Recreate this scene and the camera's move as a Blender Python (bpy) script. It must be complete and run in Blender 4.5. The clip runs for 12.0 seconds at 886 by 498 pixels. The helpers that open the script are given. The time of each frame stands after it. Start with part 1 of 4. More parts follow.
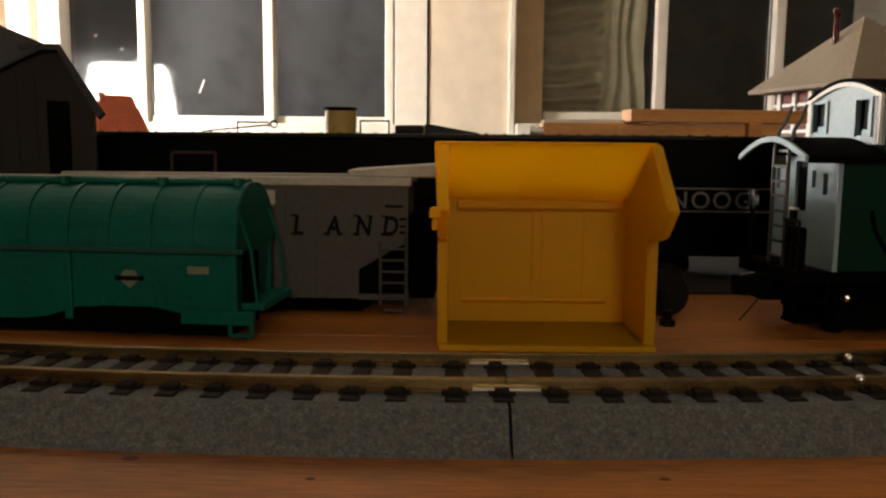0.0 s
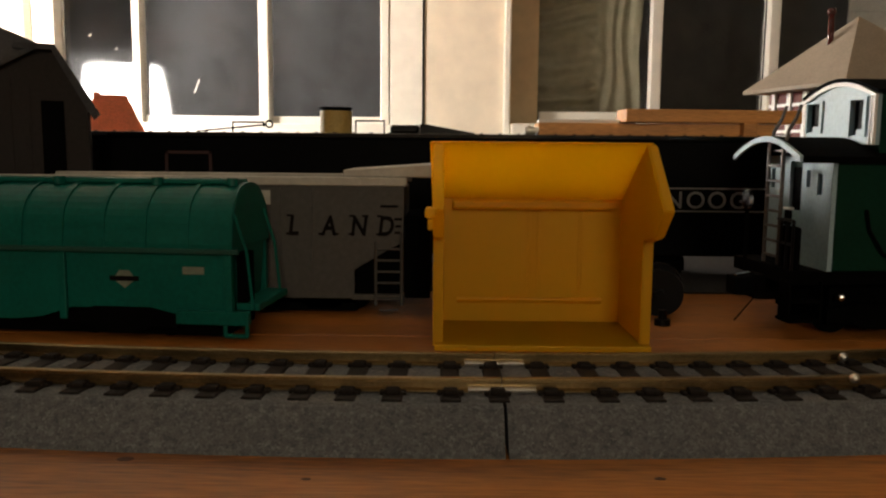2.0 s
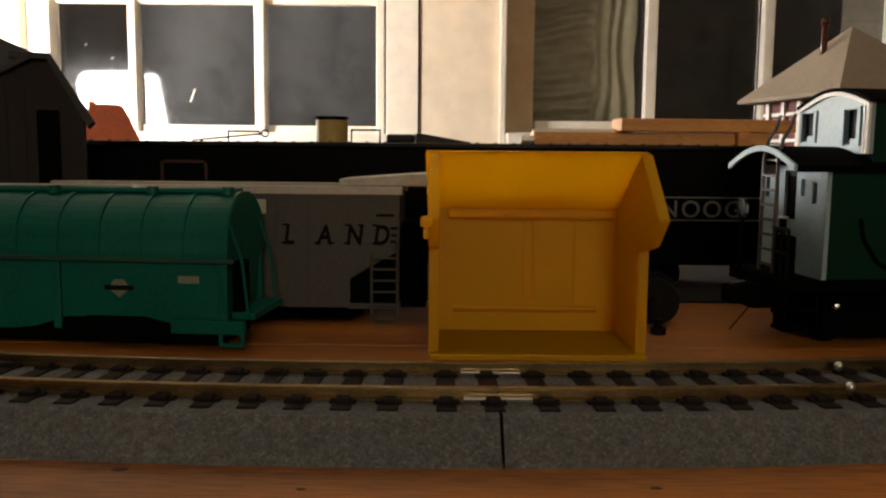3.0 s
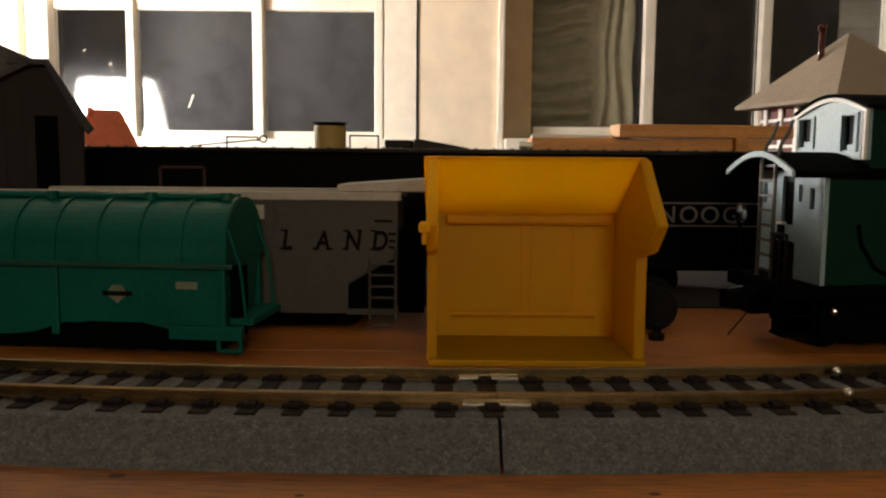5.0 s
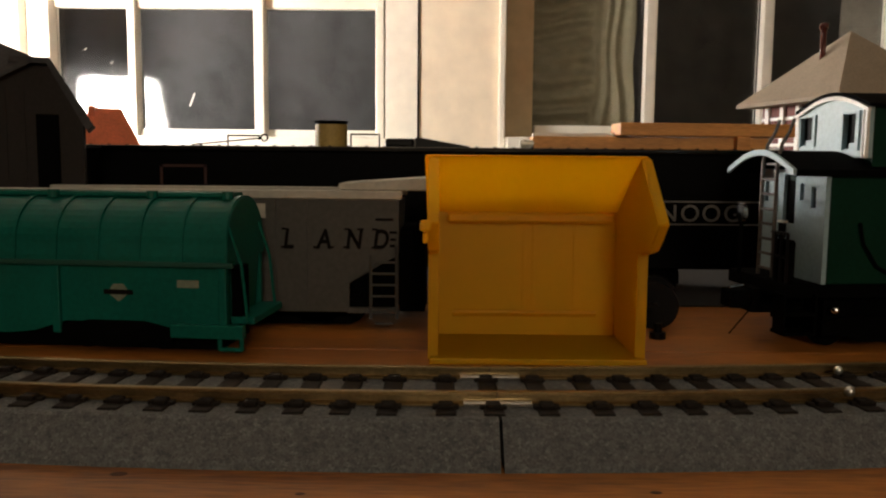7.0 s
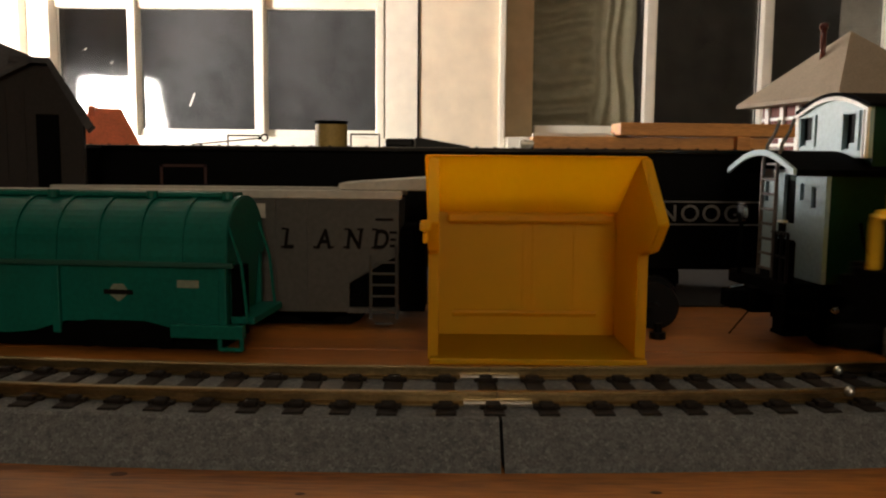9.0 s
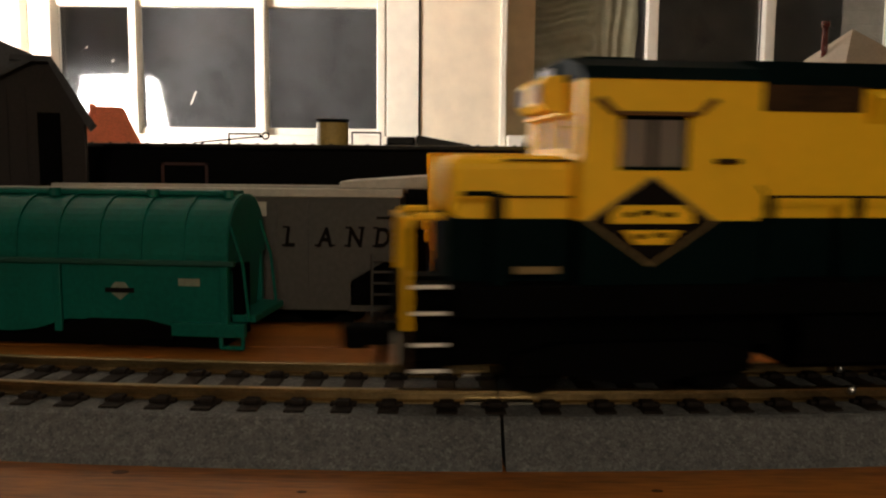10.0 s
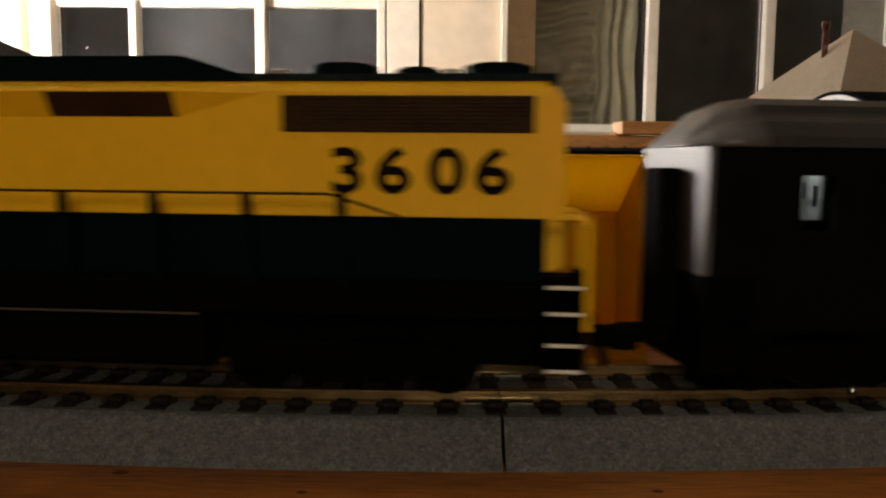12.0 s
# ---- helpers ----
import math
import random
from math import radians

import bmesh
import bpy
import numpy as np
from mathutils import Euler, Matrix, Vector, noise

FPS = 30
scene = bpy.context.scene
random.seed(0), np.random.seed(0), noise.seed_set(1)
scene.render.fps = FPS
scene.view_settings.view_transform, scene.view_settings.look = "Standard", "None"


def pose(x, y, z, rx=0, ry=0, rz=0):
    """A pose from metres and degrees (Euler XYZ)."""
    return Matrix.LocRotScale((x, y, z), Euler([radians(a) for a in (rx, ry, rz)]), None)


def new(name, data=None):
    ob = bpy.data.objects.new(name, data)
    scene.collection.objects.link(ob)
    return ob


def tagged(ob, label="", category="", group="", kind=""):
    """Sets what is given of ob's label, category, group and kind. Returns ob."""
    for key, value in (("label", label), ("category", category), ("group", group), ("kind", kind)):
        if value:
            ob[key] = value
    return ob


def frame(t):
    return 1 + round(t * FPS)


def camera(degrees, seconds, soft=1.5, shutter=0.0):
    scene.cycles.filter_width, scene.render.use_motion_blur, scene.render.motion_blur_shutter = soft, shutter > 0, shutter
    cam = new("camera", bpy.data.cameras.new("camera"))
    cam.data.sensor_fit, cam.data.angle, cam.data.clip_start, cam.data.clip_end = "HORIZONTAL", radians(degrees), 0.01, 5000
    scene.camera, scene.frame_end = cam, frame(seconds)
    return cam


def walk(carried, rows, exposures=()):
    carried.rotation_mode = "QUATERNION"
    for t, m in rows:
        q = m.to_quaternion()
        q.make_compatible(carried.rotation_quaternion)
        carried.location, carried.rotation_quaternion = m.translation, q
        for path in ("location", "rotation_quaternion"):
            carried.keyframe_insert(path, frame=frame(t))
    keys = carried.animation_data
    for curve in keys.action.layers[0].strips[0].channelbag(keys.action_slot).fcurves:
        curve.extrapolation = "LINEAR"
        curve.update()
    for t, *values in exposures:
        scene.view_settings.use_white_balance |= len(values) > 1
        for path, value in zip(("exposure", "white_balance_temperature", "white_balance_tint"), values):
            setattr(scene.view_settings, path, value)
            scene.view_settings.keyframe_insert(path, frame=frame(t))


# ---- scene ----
MM = 0.001
cam = camera(57.47, 12.0, soft=2.2, shutter=0.85)
ONE = 0.04007


def eye(right, down):
    """The camera on the tabletop, turned a little from its rest."""
    return pose(0, 0, 0.047, 83.893 + down * ONE, 0, right * ONE) @ pose(0, 0, 0, 0, 0, 0.5)


walk(cam, [
    (0.0, eye(16.5, -23.5)), (0.2, eye(21, -15)), (0.5, eye(23, -12)), (0.7, eye(21, -15)), (1.0, eye(16, -17.5)), (1.25, eye(10, -18)), (1.5, eye(7, -17.5)),
    (1.8, eye(7.5, -22)), (2.0, eye(8.5, -23.5)), (2.25, eye(6, -20)), (2.5, eye(6.5, -12.5)), (2.75, eye(3.2, -10.5)), (3.0, eye(1, -7.5)), (3.6, eye(-1, -1)), (5.0, eye(-2, 2.5)),
    (5.5, eye(-2, 1.5)), (6.0, eye(-2, 1.5)), (6.5, eye(0, 0)), (9.5, eye(0, 0)), (10.0, eye(2, -3)),
    (10.5, eye(2, -3)), (11.0, eye(3, -2)), (11.5, eye(1.5, -2)), (12.0, eye(2.5, -2.5))])

# ---- light ----
world = bpy.data.worlds.new("night")
scene.world = world
world.use_nodes = True
world.node_tree.nodes["Background"].inputs[0].default_value = (0.01, 0.012, 0.02, 1)
world.node_tree.nodes["Background"].inputs[1].default_value = 0.1
# front power feeds an added fill lamp behind the camera
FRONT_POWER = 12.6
SHADE_GLOW = 146.0

# ---- materials ----


def mat(name, col, rough=0.5, metal=0.0, vary=0.15, scale=300.0, bump=0.1, spec=0.5, fine=4.0, dark=None, stretch=(1, 1, 1)):
    """A surface whose colour wanders at two scales, with a fine relief."""
    m = bpy.data.materials.new(name)
    m.use_nodes = True
    nt = m.node_tree
    b = nt.nodes["Principled BSDF"]
    b.inputs["Metallic"].default_value = metal
    b.inputs["Specular IOR Level"].default_value = spec
    tc = nt.nodes.new("ShaderNodeTexCoord")
    mp = nt.nodes.new("ShaderNodeMapping")
    mp.inputs["Scale"].default_value = stretch
    nt.links.new(tc.outputs["Object"], mp.inputs[0])
    big = nt.nodes.new("ShaderNodeTexNoise")
    big.inputs["Scale"].default_value = scale * 0.3
    big.inputs["Detail"].default_value = 6
    small = nt.nodes.new("ShaderNodeTexNoise")
    small.inputs["Scale"].default_value = scale * fine
    small.inputs["Detail"].default_value = 3
    for n in (big, small):
        nt.links.new(mp.outputs[0], n.inputs["Vector"])
    add = nt.nodes.new("ShaderNodeMath")
    add.operation = "MULTIPLY_ADD"
    add.inputs[1].default_value = 0.5
    nt.links.new(small.outputs[0], add.inputs[0])
    half = nt.nodes.new("ShaderNodeMath")
    half.operation = "MULTIPLY"
    half.inputs[1].default_value = 0.5
    nt.links.new(big.outputs[0], half.inputs[0])
    nt.links.new(half.outputs[0], add.inputs[2])
    ramp = nt.nodes.new("ShaderNodeValToRGB")
    lo = dark or tuple(c * (1 - vary * 2) for c in col)
    hi = tuple(min(1, c * (1 + vary)) for c in col)
    ramp.color_ramp.elements[0].position, ramp.color_ramp.elements[1].position = 0.34, 0.62
    ramp.color_ramp.elements[0].color, ramp.color_ramp.elements[1].color = (*lo, 1), (*hi, 1)
    nt.links.new(add.outputs[0], ramp.inputs[0])
    nt.links.new(ramp.outputs[0], b.inputs["Base Color"])
    rr = nt.nodes.new("ShaderNodeMapRange")
    rr.inputs["To Min"].default_value, rr.inputs["To Max"].default_value = max(0.02, rough - 0.1), min(1, rough + 0.12)
    nt.links.new(big.outputs[0], rr.inputs[0])
    nt.links.new(rr.outputs[0], b.inputs["Roughness"])
    if bump:
        bp = nt.nodes.new("ShaderNodeBump")
        bp.inputs["Strength"].default_value = bump
        bp.inputs["Distance"].default_value = 0.0004
        nt.links.new(small.outputs[0], bp.inputs["Height"])
        nt.links.new(bp.outputs[0], b.inputs["Normal"])
    return m


def glow(name, col, strength):
    m = bpy.data.materials.new(name)
    m.use_nodes = True
    b = m.node_tree.nodes["Principled BSDF"]
    b.inputs["Base Color"].default_value = (0.8, 0.8, 0.78, 1)
    b.inputs["Emission Color"].default_value = (*col, 1)
    b.inputs["Emission Strength"].default_value = strength
    return m


def wood(name, col, dark, scale=18.0, along=(1, 14, 14), rough=0.4):
    return mat(name, col, rough, 0, 0.2, scale, 0.12, 0.5, 6.0, dark, along)


table_wood = wood("varnished_pine", (0.37, 0.138, 0.021), (0.13, 0.040, 0.006), 80.0, (0.3, 3, 3), 0.45)
knot_brown = mat("dark_knot", (0.06, 0.02, 0.008), 0.6, 0, 0.3, 500, 0.1)
board_wood = wood("pine_strip", (0.72, 0.34, 0.10), (0.46, 0.18, 0.04), 120.0, (0.4, 5, 5), 0.5)
ballast = mat("grey_speckled_roadbed", (0.122, 0.126, 0.13), 0.8, 0, 0.2, 2200, 0.7, 0.2, 1.5, (0.076, 0.08, 0.084))
nt = ballast.node_tree
grain = nt.nodes.new("ShaderNodeTexVoronoi")
grain.inputs["Scale"].default_value = 2300
grains = nt.nodes.new("ShaderNodeValToRGB")
grains.color_ramp.elements[0].position, grains.color_ramp.elements[1].position = 0.12, 0.97
grains.color_ramp.elements[0].color, grains.color_ramp.elements[1].color = (0.4, 0.4, 0.42, 1), (1.9, 1.9, 1.85, 1)
for at_pos, v in ((0.3, 0.85), (0.8, 1.1)):
    stop = grains.color_ramp.elements.new(at_pos)
    stop.color = (v, v, v, 1)
speckle = nt.nodes.new("ShaderNodeMix")
speckle.data_type, speckle.blend_type = "RGBA", "MULTIPLY"
speckle.inputs["Factor"].default_value = 0.42
spot = nt.nodes.new("ShaderNodeSeparateColor")
places = nt.nodes.new("ShaderNodeTexCoord")
nt.links.new(places.outputs["Object"], grain.inputs["Vector"])
nt.links.new(grain.outputs["Color"], spot.inputs[0])
nt.links.new(spot.outputs[0], grains.inputs[0])
shader = nt.nodes["Principled BSDF"]
nt.links.new(shader.inputs["Base Color"].links[0].from_socket, speckle.inputs[6])
nt.links.new(grains.outputs[0], speckle.inputs[7])
nt.links.new(speckle.outputs[2], shader.inputs["Base Color"])
mat_grey = mat("dark_grey_mat", (0.022, 0.021, 0.021), 0.85, 0, 0.25, 300, 0.2, 0.2)
tie_brown = mat("dark_brown_tie", (0.012, 0.008, 0.006), 0.7, 0, 0.3, 400, 0.1, 0.15)
rail_metal = mat("nickel_rail", (0.28, 0.205, 0.10), 0.36, 1.0, 0.15, 300)
joiner_metal = mat("bright_joiner", (0.55, 0.52, 0.46), 0.25, 1.0, 0.05, 200)
green_plastic = mat("green_plastic", (0.001, 0.098, 0.074), 0.42, 0, 0.12, 200, 0.05, 0.22)
green_shaded = mat("green_plastic_shadowed_rib", (0.002, 0.055, 0.038), 0.5, 0, 0.12, 200, 0.05)
grey_paint = mat("grey_hopper_paint", (0.053, 0.051, 0.047), 0.65, 0, 0.14, 160, 0.08)
pale_plastic = mat("pale_grey_plastic", (0.42, 0.40, 0.35), 0.55, 0, 0.1, 150, 0.05)
black_plastic = mat("black_plastic", (0.0016, 0.0016, 0.002), 0.32, 0, 0.3, 200, 0.05, 0.2)
black_gloss = mat("black_gloss_paint", (0.0022, 0.0022, 0.0026), 0.5, 0, 0.3, 150, 0.03, 0.04)
matt_black = mat("matt_black_gear_and_shade", (0.0022, 0.0022, 0.0022), 0.85, 0, 0.3, 300, 0.1, 0.03)
bin_yellow = mat("yellow_bin_plastic", (0.90, 0.575, 0.01), 0.45, 0, 0.025, 60, 0.0)
nt = bin_yellow.node_tree
through_light = nt.nodes.new("ShaderNodeBsdfTranslucent")
through_light.inputs[0].default_value = (0.88, 0.60, 0.03, 1)
blend = nt.nodes.new("ShaderNodeMixShader")
blend.inputs[0].default_value = 0.66
nt.links.new(nt.nodes["Principled BSDF"].outputs[0], blend.inputs[1])
nt.links.new(through_light.outputs[0], blend.inputs[2])
nt.links.new(blend.outputs[0], nt.nodes["Material Output"].inputs[0])
loco_yellow = mat("yellow_engine_paint", (0.95, 0.55, 0.012), 0.5, 0, 0.03, 90, 0.0, 0.25)
loco_green = mat("dark_green_engine_paint", (0.0012, 0.0065, 0.0068), 0.6, 0, 0.15, 150, 0.04, 0.02)
grille_brown = mat("dark_grille", (0.04, 0.02, 0.008), 0.65, 0, 0.3, 300, 0.1, 0.12)
awning_brown = mat("shaded_awning_brown", (0.13, 0.06, 0.012), 0.6, 0, 0.2, 300, 0.05, 0.2)
mark_black = mat("black_lettering", (0.006, 0.004, 0.0035), 0.8, 0, 0.2, 300, 0, 0.1)
mark_white = mat("white_lettering", (0.2, 0.2, 0.2), 0.6, 0, 0.1, 300, 0)
mark_cream = mat("cream_marking", (0.17, 0.19, 0.14), 0.6, 0, 0.15, 300, 0)
dull_gold = mat("dull_gold_line", (0.22, 0.15, 0.05), 0.6, 0, 0.1, 300, 0)
step_edge = mat("white_step_edge", (0.8, 0.8, 0.76), 0.5, 0, 0.08, 300, 0)
caboose_green = mat("dark_green_caboose_paint", (0.001, 0.026, 0.014), 0.5, 0, 0.15, 200, 0.05, 0.12)
mint = mat("pale_mint_paint", (0.27, 0.39, 0.44), 0.42, 0, 0.08, 200, 0.05)
dull_metal = mat("dull_grey_metal", (0.10, 0.092, 0.085), 0.4, 0.5, 0.2, 300, 0.05)
bead_metal = mat("satin_glint_metal", (0.85, 0.84, 0.8), 0.34, 1.0, 0.04, 200)
silver = mat("silver_fitting", (0.75, 0.75, 0.75), 0.22, 1.0, 0.05, 200)
coach_black = mat("dark_coach_paint", (0.0025, 0.0025, 0.003), 0.6, 0, 0.2, 160, 0.04, 0.04)
coach_roof_grey = mat("dull_silver_roof", (0.028, 0.026, 0.026), 0.42, 0.2, 0.15, 200, 0.06)
coach_end_grey = mat("silver_grey_end", (0.12, 0.12, 0.125), 0.35, 0.3, 0.1, 200, 0.05)
roof_tan = mat("tan_grey_roof", (0.30, 0.24, 0.18), 0.75, 0, 0.1, 250, 0.3)
red_wall = mat("dark_red_wall", (0.13, 0.02, 0.014), 0.65, 0, 0.2, 200, 0.2)
red_roof = mat("orange_red_roof", (0.72, 0.17, 0.07), 0.6, 0, 0.12, 250, 0.2)
pipe_red = mat("glossy_dark_red_pipe", (0.075, 0.016, 0.013), 0.14, 0, 0.2, 200, 0.0)
dim_red = mat("faded_dark_red_line", (0.035, 0.007, 0.006), 0.6, 0, 0.2, 200, 0.0)
white_trim = mat("white_model_trim", (0.8, 0.78, 0.74), 0.5, 0, 0.05, 200, 0.03)
barn_grey = mat("grey_barn_roof", (0.04, 0.041, 0.046), 0.8, 0, 0.15, 200, 0.3)
barn_wall = mat("dark_brown_barn_wall", (0.014, 0.009, 0.008), 0.8, 0, 0.2, 200, 0.2)
frame_white = mat("cream_white_gloss_paint", (0.80, 0.75, 0.65), 0.38, 0, 0.05, 9, 0.05)
wall_cream = mat("cream_wall_paint", (0.84, 0.73, 0.57), 0.6, 0, 0.06, 6, 0.08)
reveal_shaded = mat("tan_of_shaded_reveal", (0.62, 0.49, 0.30), 0.6, 0, 0.08, 8, 0.08)
room_wall = mat("room_wall_dim", (0.17, 0.14, 0.11), 0.7, 0, 0.08, 4, 0.1)
ceiling_white = mat("cream_ceiling_paint", (0.44, 0.41, 0.36), 0.8, 0, 0.05, 4, 0.1)
floor_mat = wood("dark_floor_boards", (0.16, 0.08, 0.04), (0.07, 0.035, 0.018), 6.0, (0.5, 6, 6), 0.5)
pane_grey = mat("pane_grey_screen", (0.048, 0.048, 0.05), 0.9, 0, 0.3, 4, 0.0)
pane_dark = mat("pane_dark_screen", (0.05, 0.046, 0.039), 0.9, 0, 0.3, 4, 0.0)
roof_gloss = mat("polished_black_roof", (0.004, 0.004, 0.004), 0.14, 0, 0.2, 120, 0.0, 0.6)
curtain_mat = mat("grey_green_curtain", (0.23, 0.205, 0.135), 0.85, 0, 0.1, 10, 0.2, 0.2, 5.0)
panel_grey = mat("dull_grey_panel", (0.24, 0.22, 0.19), 0.8, 0, 0.08, 20, 0.1)
spool_yellow = mat("straw_yellow_spool", (0.40, 0.28, 0.085), 0.6, 0, 0.12, 250, 0.1)
lamp_glow = glow("glowing_lampshade", (1.0, 0.94, 0.855), SHADE_GLOW)
fill_globe = glow("fill_globe_glow", (1.0, 0.80, 0.52), 6.0)

pane_glass = bpy.data.materials.new("window_glass")
pane_glass.use_nodes = True
g = pane_glass.node_tree.nodes["Principled BSDF"]
g.inputs["Base Color"].default_value = (1, 1, 1, 1)
g.inputs["Roughness"].default_value = 0.06
g.inputs["Transmission Weight"].default_value = 1.0
g.inputs["IOR"].default_value = 1.45

scuffed_glazing = bpy.data.materials.new("scuffed_clear_plastic")
scuffed_glazing.use_nodes = True
g = scuffed_glazing.node_tree.nodes["Principled BSDF"]
g.inputs["Base Color"].default_value = (0.85, 0.78, 0.74, 1)
g.inputs["Roughness"].default_value = 0.42
g.inputs["Transmission Weight"].default_value = 0.9
g.inputs["IOR"].default_value = 1.3

# ---- mesh helpers, all in millimetres ----


def box(bm, x0, x1, y0, y1, z0, z1, bev=0.0):
    """An upright block, its edges rounded by bev."""
    r = bmesh.ops.create_cube(bm, size=1.0, matrix=Matrix.LocRotScale(
        Vector(((x0 + x1) / 2, (y0 + y1) / 2, (z0 + z1) / 2)) * MM, None, Vector((x1 - x0, y1 - y0, z1 - z0)) * MM))
    if bev:
        es = {e for v in r["verts"] for e in v.link_edges}
        bmesh.ops.bevel(bm, geom=list(es), offset=bev * MM, segments=2, affect="EDGES", profile=0.5)
    return bm


def prism(bm, outline, axis, lo, hi):
    """An outline of (a, b) pairs drawn out along an axis: 'x' takes (y, z), 'y' takes (x, z), 'z' takes (x, y)."""
    def at(a, b, c):
        return Vector({"x": (c, a, b), "y": (a, c, b), "z": (a, b, c)}[axis]) * MM
    one = [bm.verts.new(at(a, b, lo)) for a, b in outline]
    two = [bm.verts.new(at(a, b, hi)) for a, b in outline]
    fs = [bm.faces.new(one), bm.faces.new(two[::-1])]
    n = len(outline)
    for i in range(n):
        fs.append(bm.faces.new((one[i], two[i], two[(i + 1) % n], one[(i + 1) % n])))
    bmesh.ops.recalc_face_normals(bm, faces=fs)
    return bm


def rod(bm, a, b, r, seg=10, r2=None):
    """A round bar from a to b."""
    a, b = Vector(a) * MM, Vector(b) * MM
    d = b - a
    m = Matrix.Translation((a + b) / 2) @ d.to_track_quat("Z", "Y").to_matrix().to_4x4()
    bmesh.ops.create_cone(bm, cap_ends=True, segments=seg, radius1=r * MM, radius2=(r if r2 is None else r2) * MM, depth=d.length, matrix=m)
    return bm


def wire(bm, pts, r, seg=6):
    for a, b in zip(pts, pts[1:]):
        rod(bm, a, b, r, seg)
    for p in pts[1:-1]:
        bmesh.ops.create_icosphere(bm, subdivisions=1, radius=r * MM, matrix=Matrix.Translation(Vector(p) * MM))
    return bm


def panel(bm, axis, u0, u1, v0, v1, lo, hi, holes):
    """A slab across an axis ('x': u is y; 'y': u is x; v is z) with openings (u0, u1, v0, v1), in one piece."""
    us = sorted({u0, u1, *[h[0] for h in holes], *[h[1] for h in holes]})
    vs = sorted({v0, v1, *[h[2] for h in holes], *[h[3] for h in holes]})
    made = {}

    def vert(i, j, k):
        if (i, j, k) not in made:
            d = hi if k else lo
            made[i, j, k] = bm.verts.new(Vector((d, us[i], vs[j]) if axis == "x" else (us[i], d, vs[j])) * MM)
        return made[i, j, k]

    def solid(i, j):
        if not (0 <= i < len(us) - 1 and 0 <= j < len(vs) - 1):
            return False
        u, v = (us[i] + us[i + 1]) / 2, (vs[j] + vs[j + 1]) / 2
        return not any(h[0] < u < h[1] and h[2] < v < h[3] for h in holes)
    fs = []
    for i in range(len(us) - 1):
        for j in range(len(vs) - 1):
            if not solid(i, j):
                continue
            q = ((i, j), (i + 1, j), (i + 1, j + 1), (i, j + 1))
            for k in (0, 1):
                fs.append(bm.faces.new([vert(*p, k) for p in q]))
            for (p, r), (di, dj) in zip(((q[0], q[1]), (q[1], q[2]), (q[2], q[3]), (q[3], q[0])), ((0, -1), (1, 0), (0, 1), (-1, 0))):
                if not solid(i + di, j + dj):
                    fs.append(bm.faces.new((vert(*p, 0), vert(*r, 0), vert(*r, 1), vert(*p, 1))))
    bmesh.ops.recalc_face_normals(bm, faces=fs)
    return bm


def mesh(name, bm, material, smooth=False):
    me = bpy.data.meshes.new(name)
    bm.to_mesh(me)
    bm.free()
    me.materials.append(material)
    if smooth:
        for p in me.polygons:
            p.use_smooth = True
    return me


def part(name, bm, material, parent, label="", smooth=False):
    ob = new(name, mesh(name, bm, material, smooth))
    ob.parent = parent
    if label:
        tagged(ob, label)
    return ob


def thing(name, m, label, category, group=""):
    ob = new(name)
    ob.empty_display_size = 0.01
    ob.matrix_basis = m
    return tagged(ob, label, category, group)


def at(x, y, z, rz=0):
    return pose(x * MM, y * MM, z * MM, 0, 0, rz)


def B():
    return bmesh.new()


def letters(text, size, m, material, parent, name="letter", shear=0.0, bold=0.0):
    cu = bpy.data.curves.new(name, "FONT")
    cu.body, cu.size, cu.extrude, cu.align_x, cu.shear, cu.offset = text, size * MM, 0.00008, "CENTER", shear, bold * MM
    ob = new(name, cu)
    ob.data.materials.append(material)
    ob.parent = parent
    ob.matrix_basis = m
    return ob


def upright(x, y, z):
    """A pose for writing that faces the near side."""
    return pose(x * MM, y * MM, z * MM, 90, 0, 0)


def structure(name, bm, material, label, category):
    return tagged(new(name, mesh(name, bm, material)), label, category, "", "structure")


# ---- the room ----
WALL = 1700.0


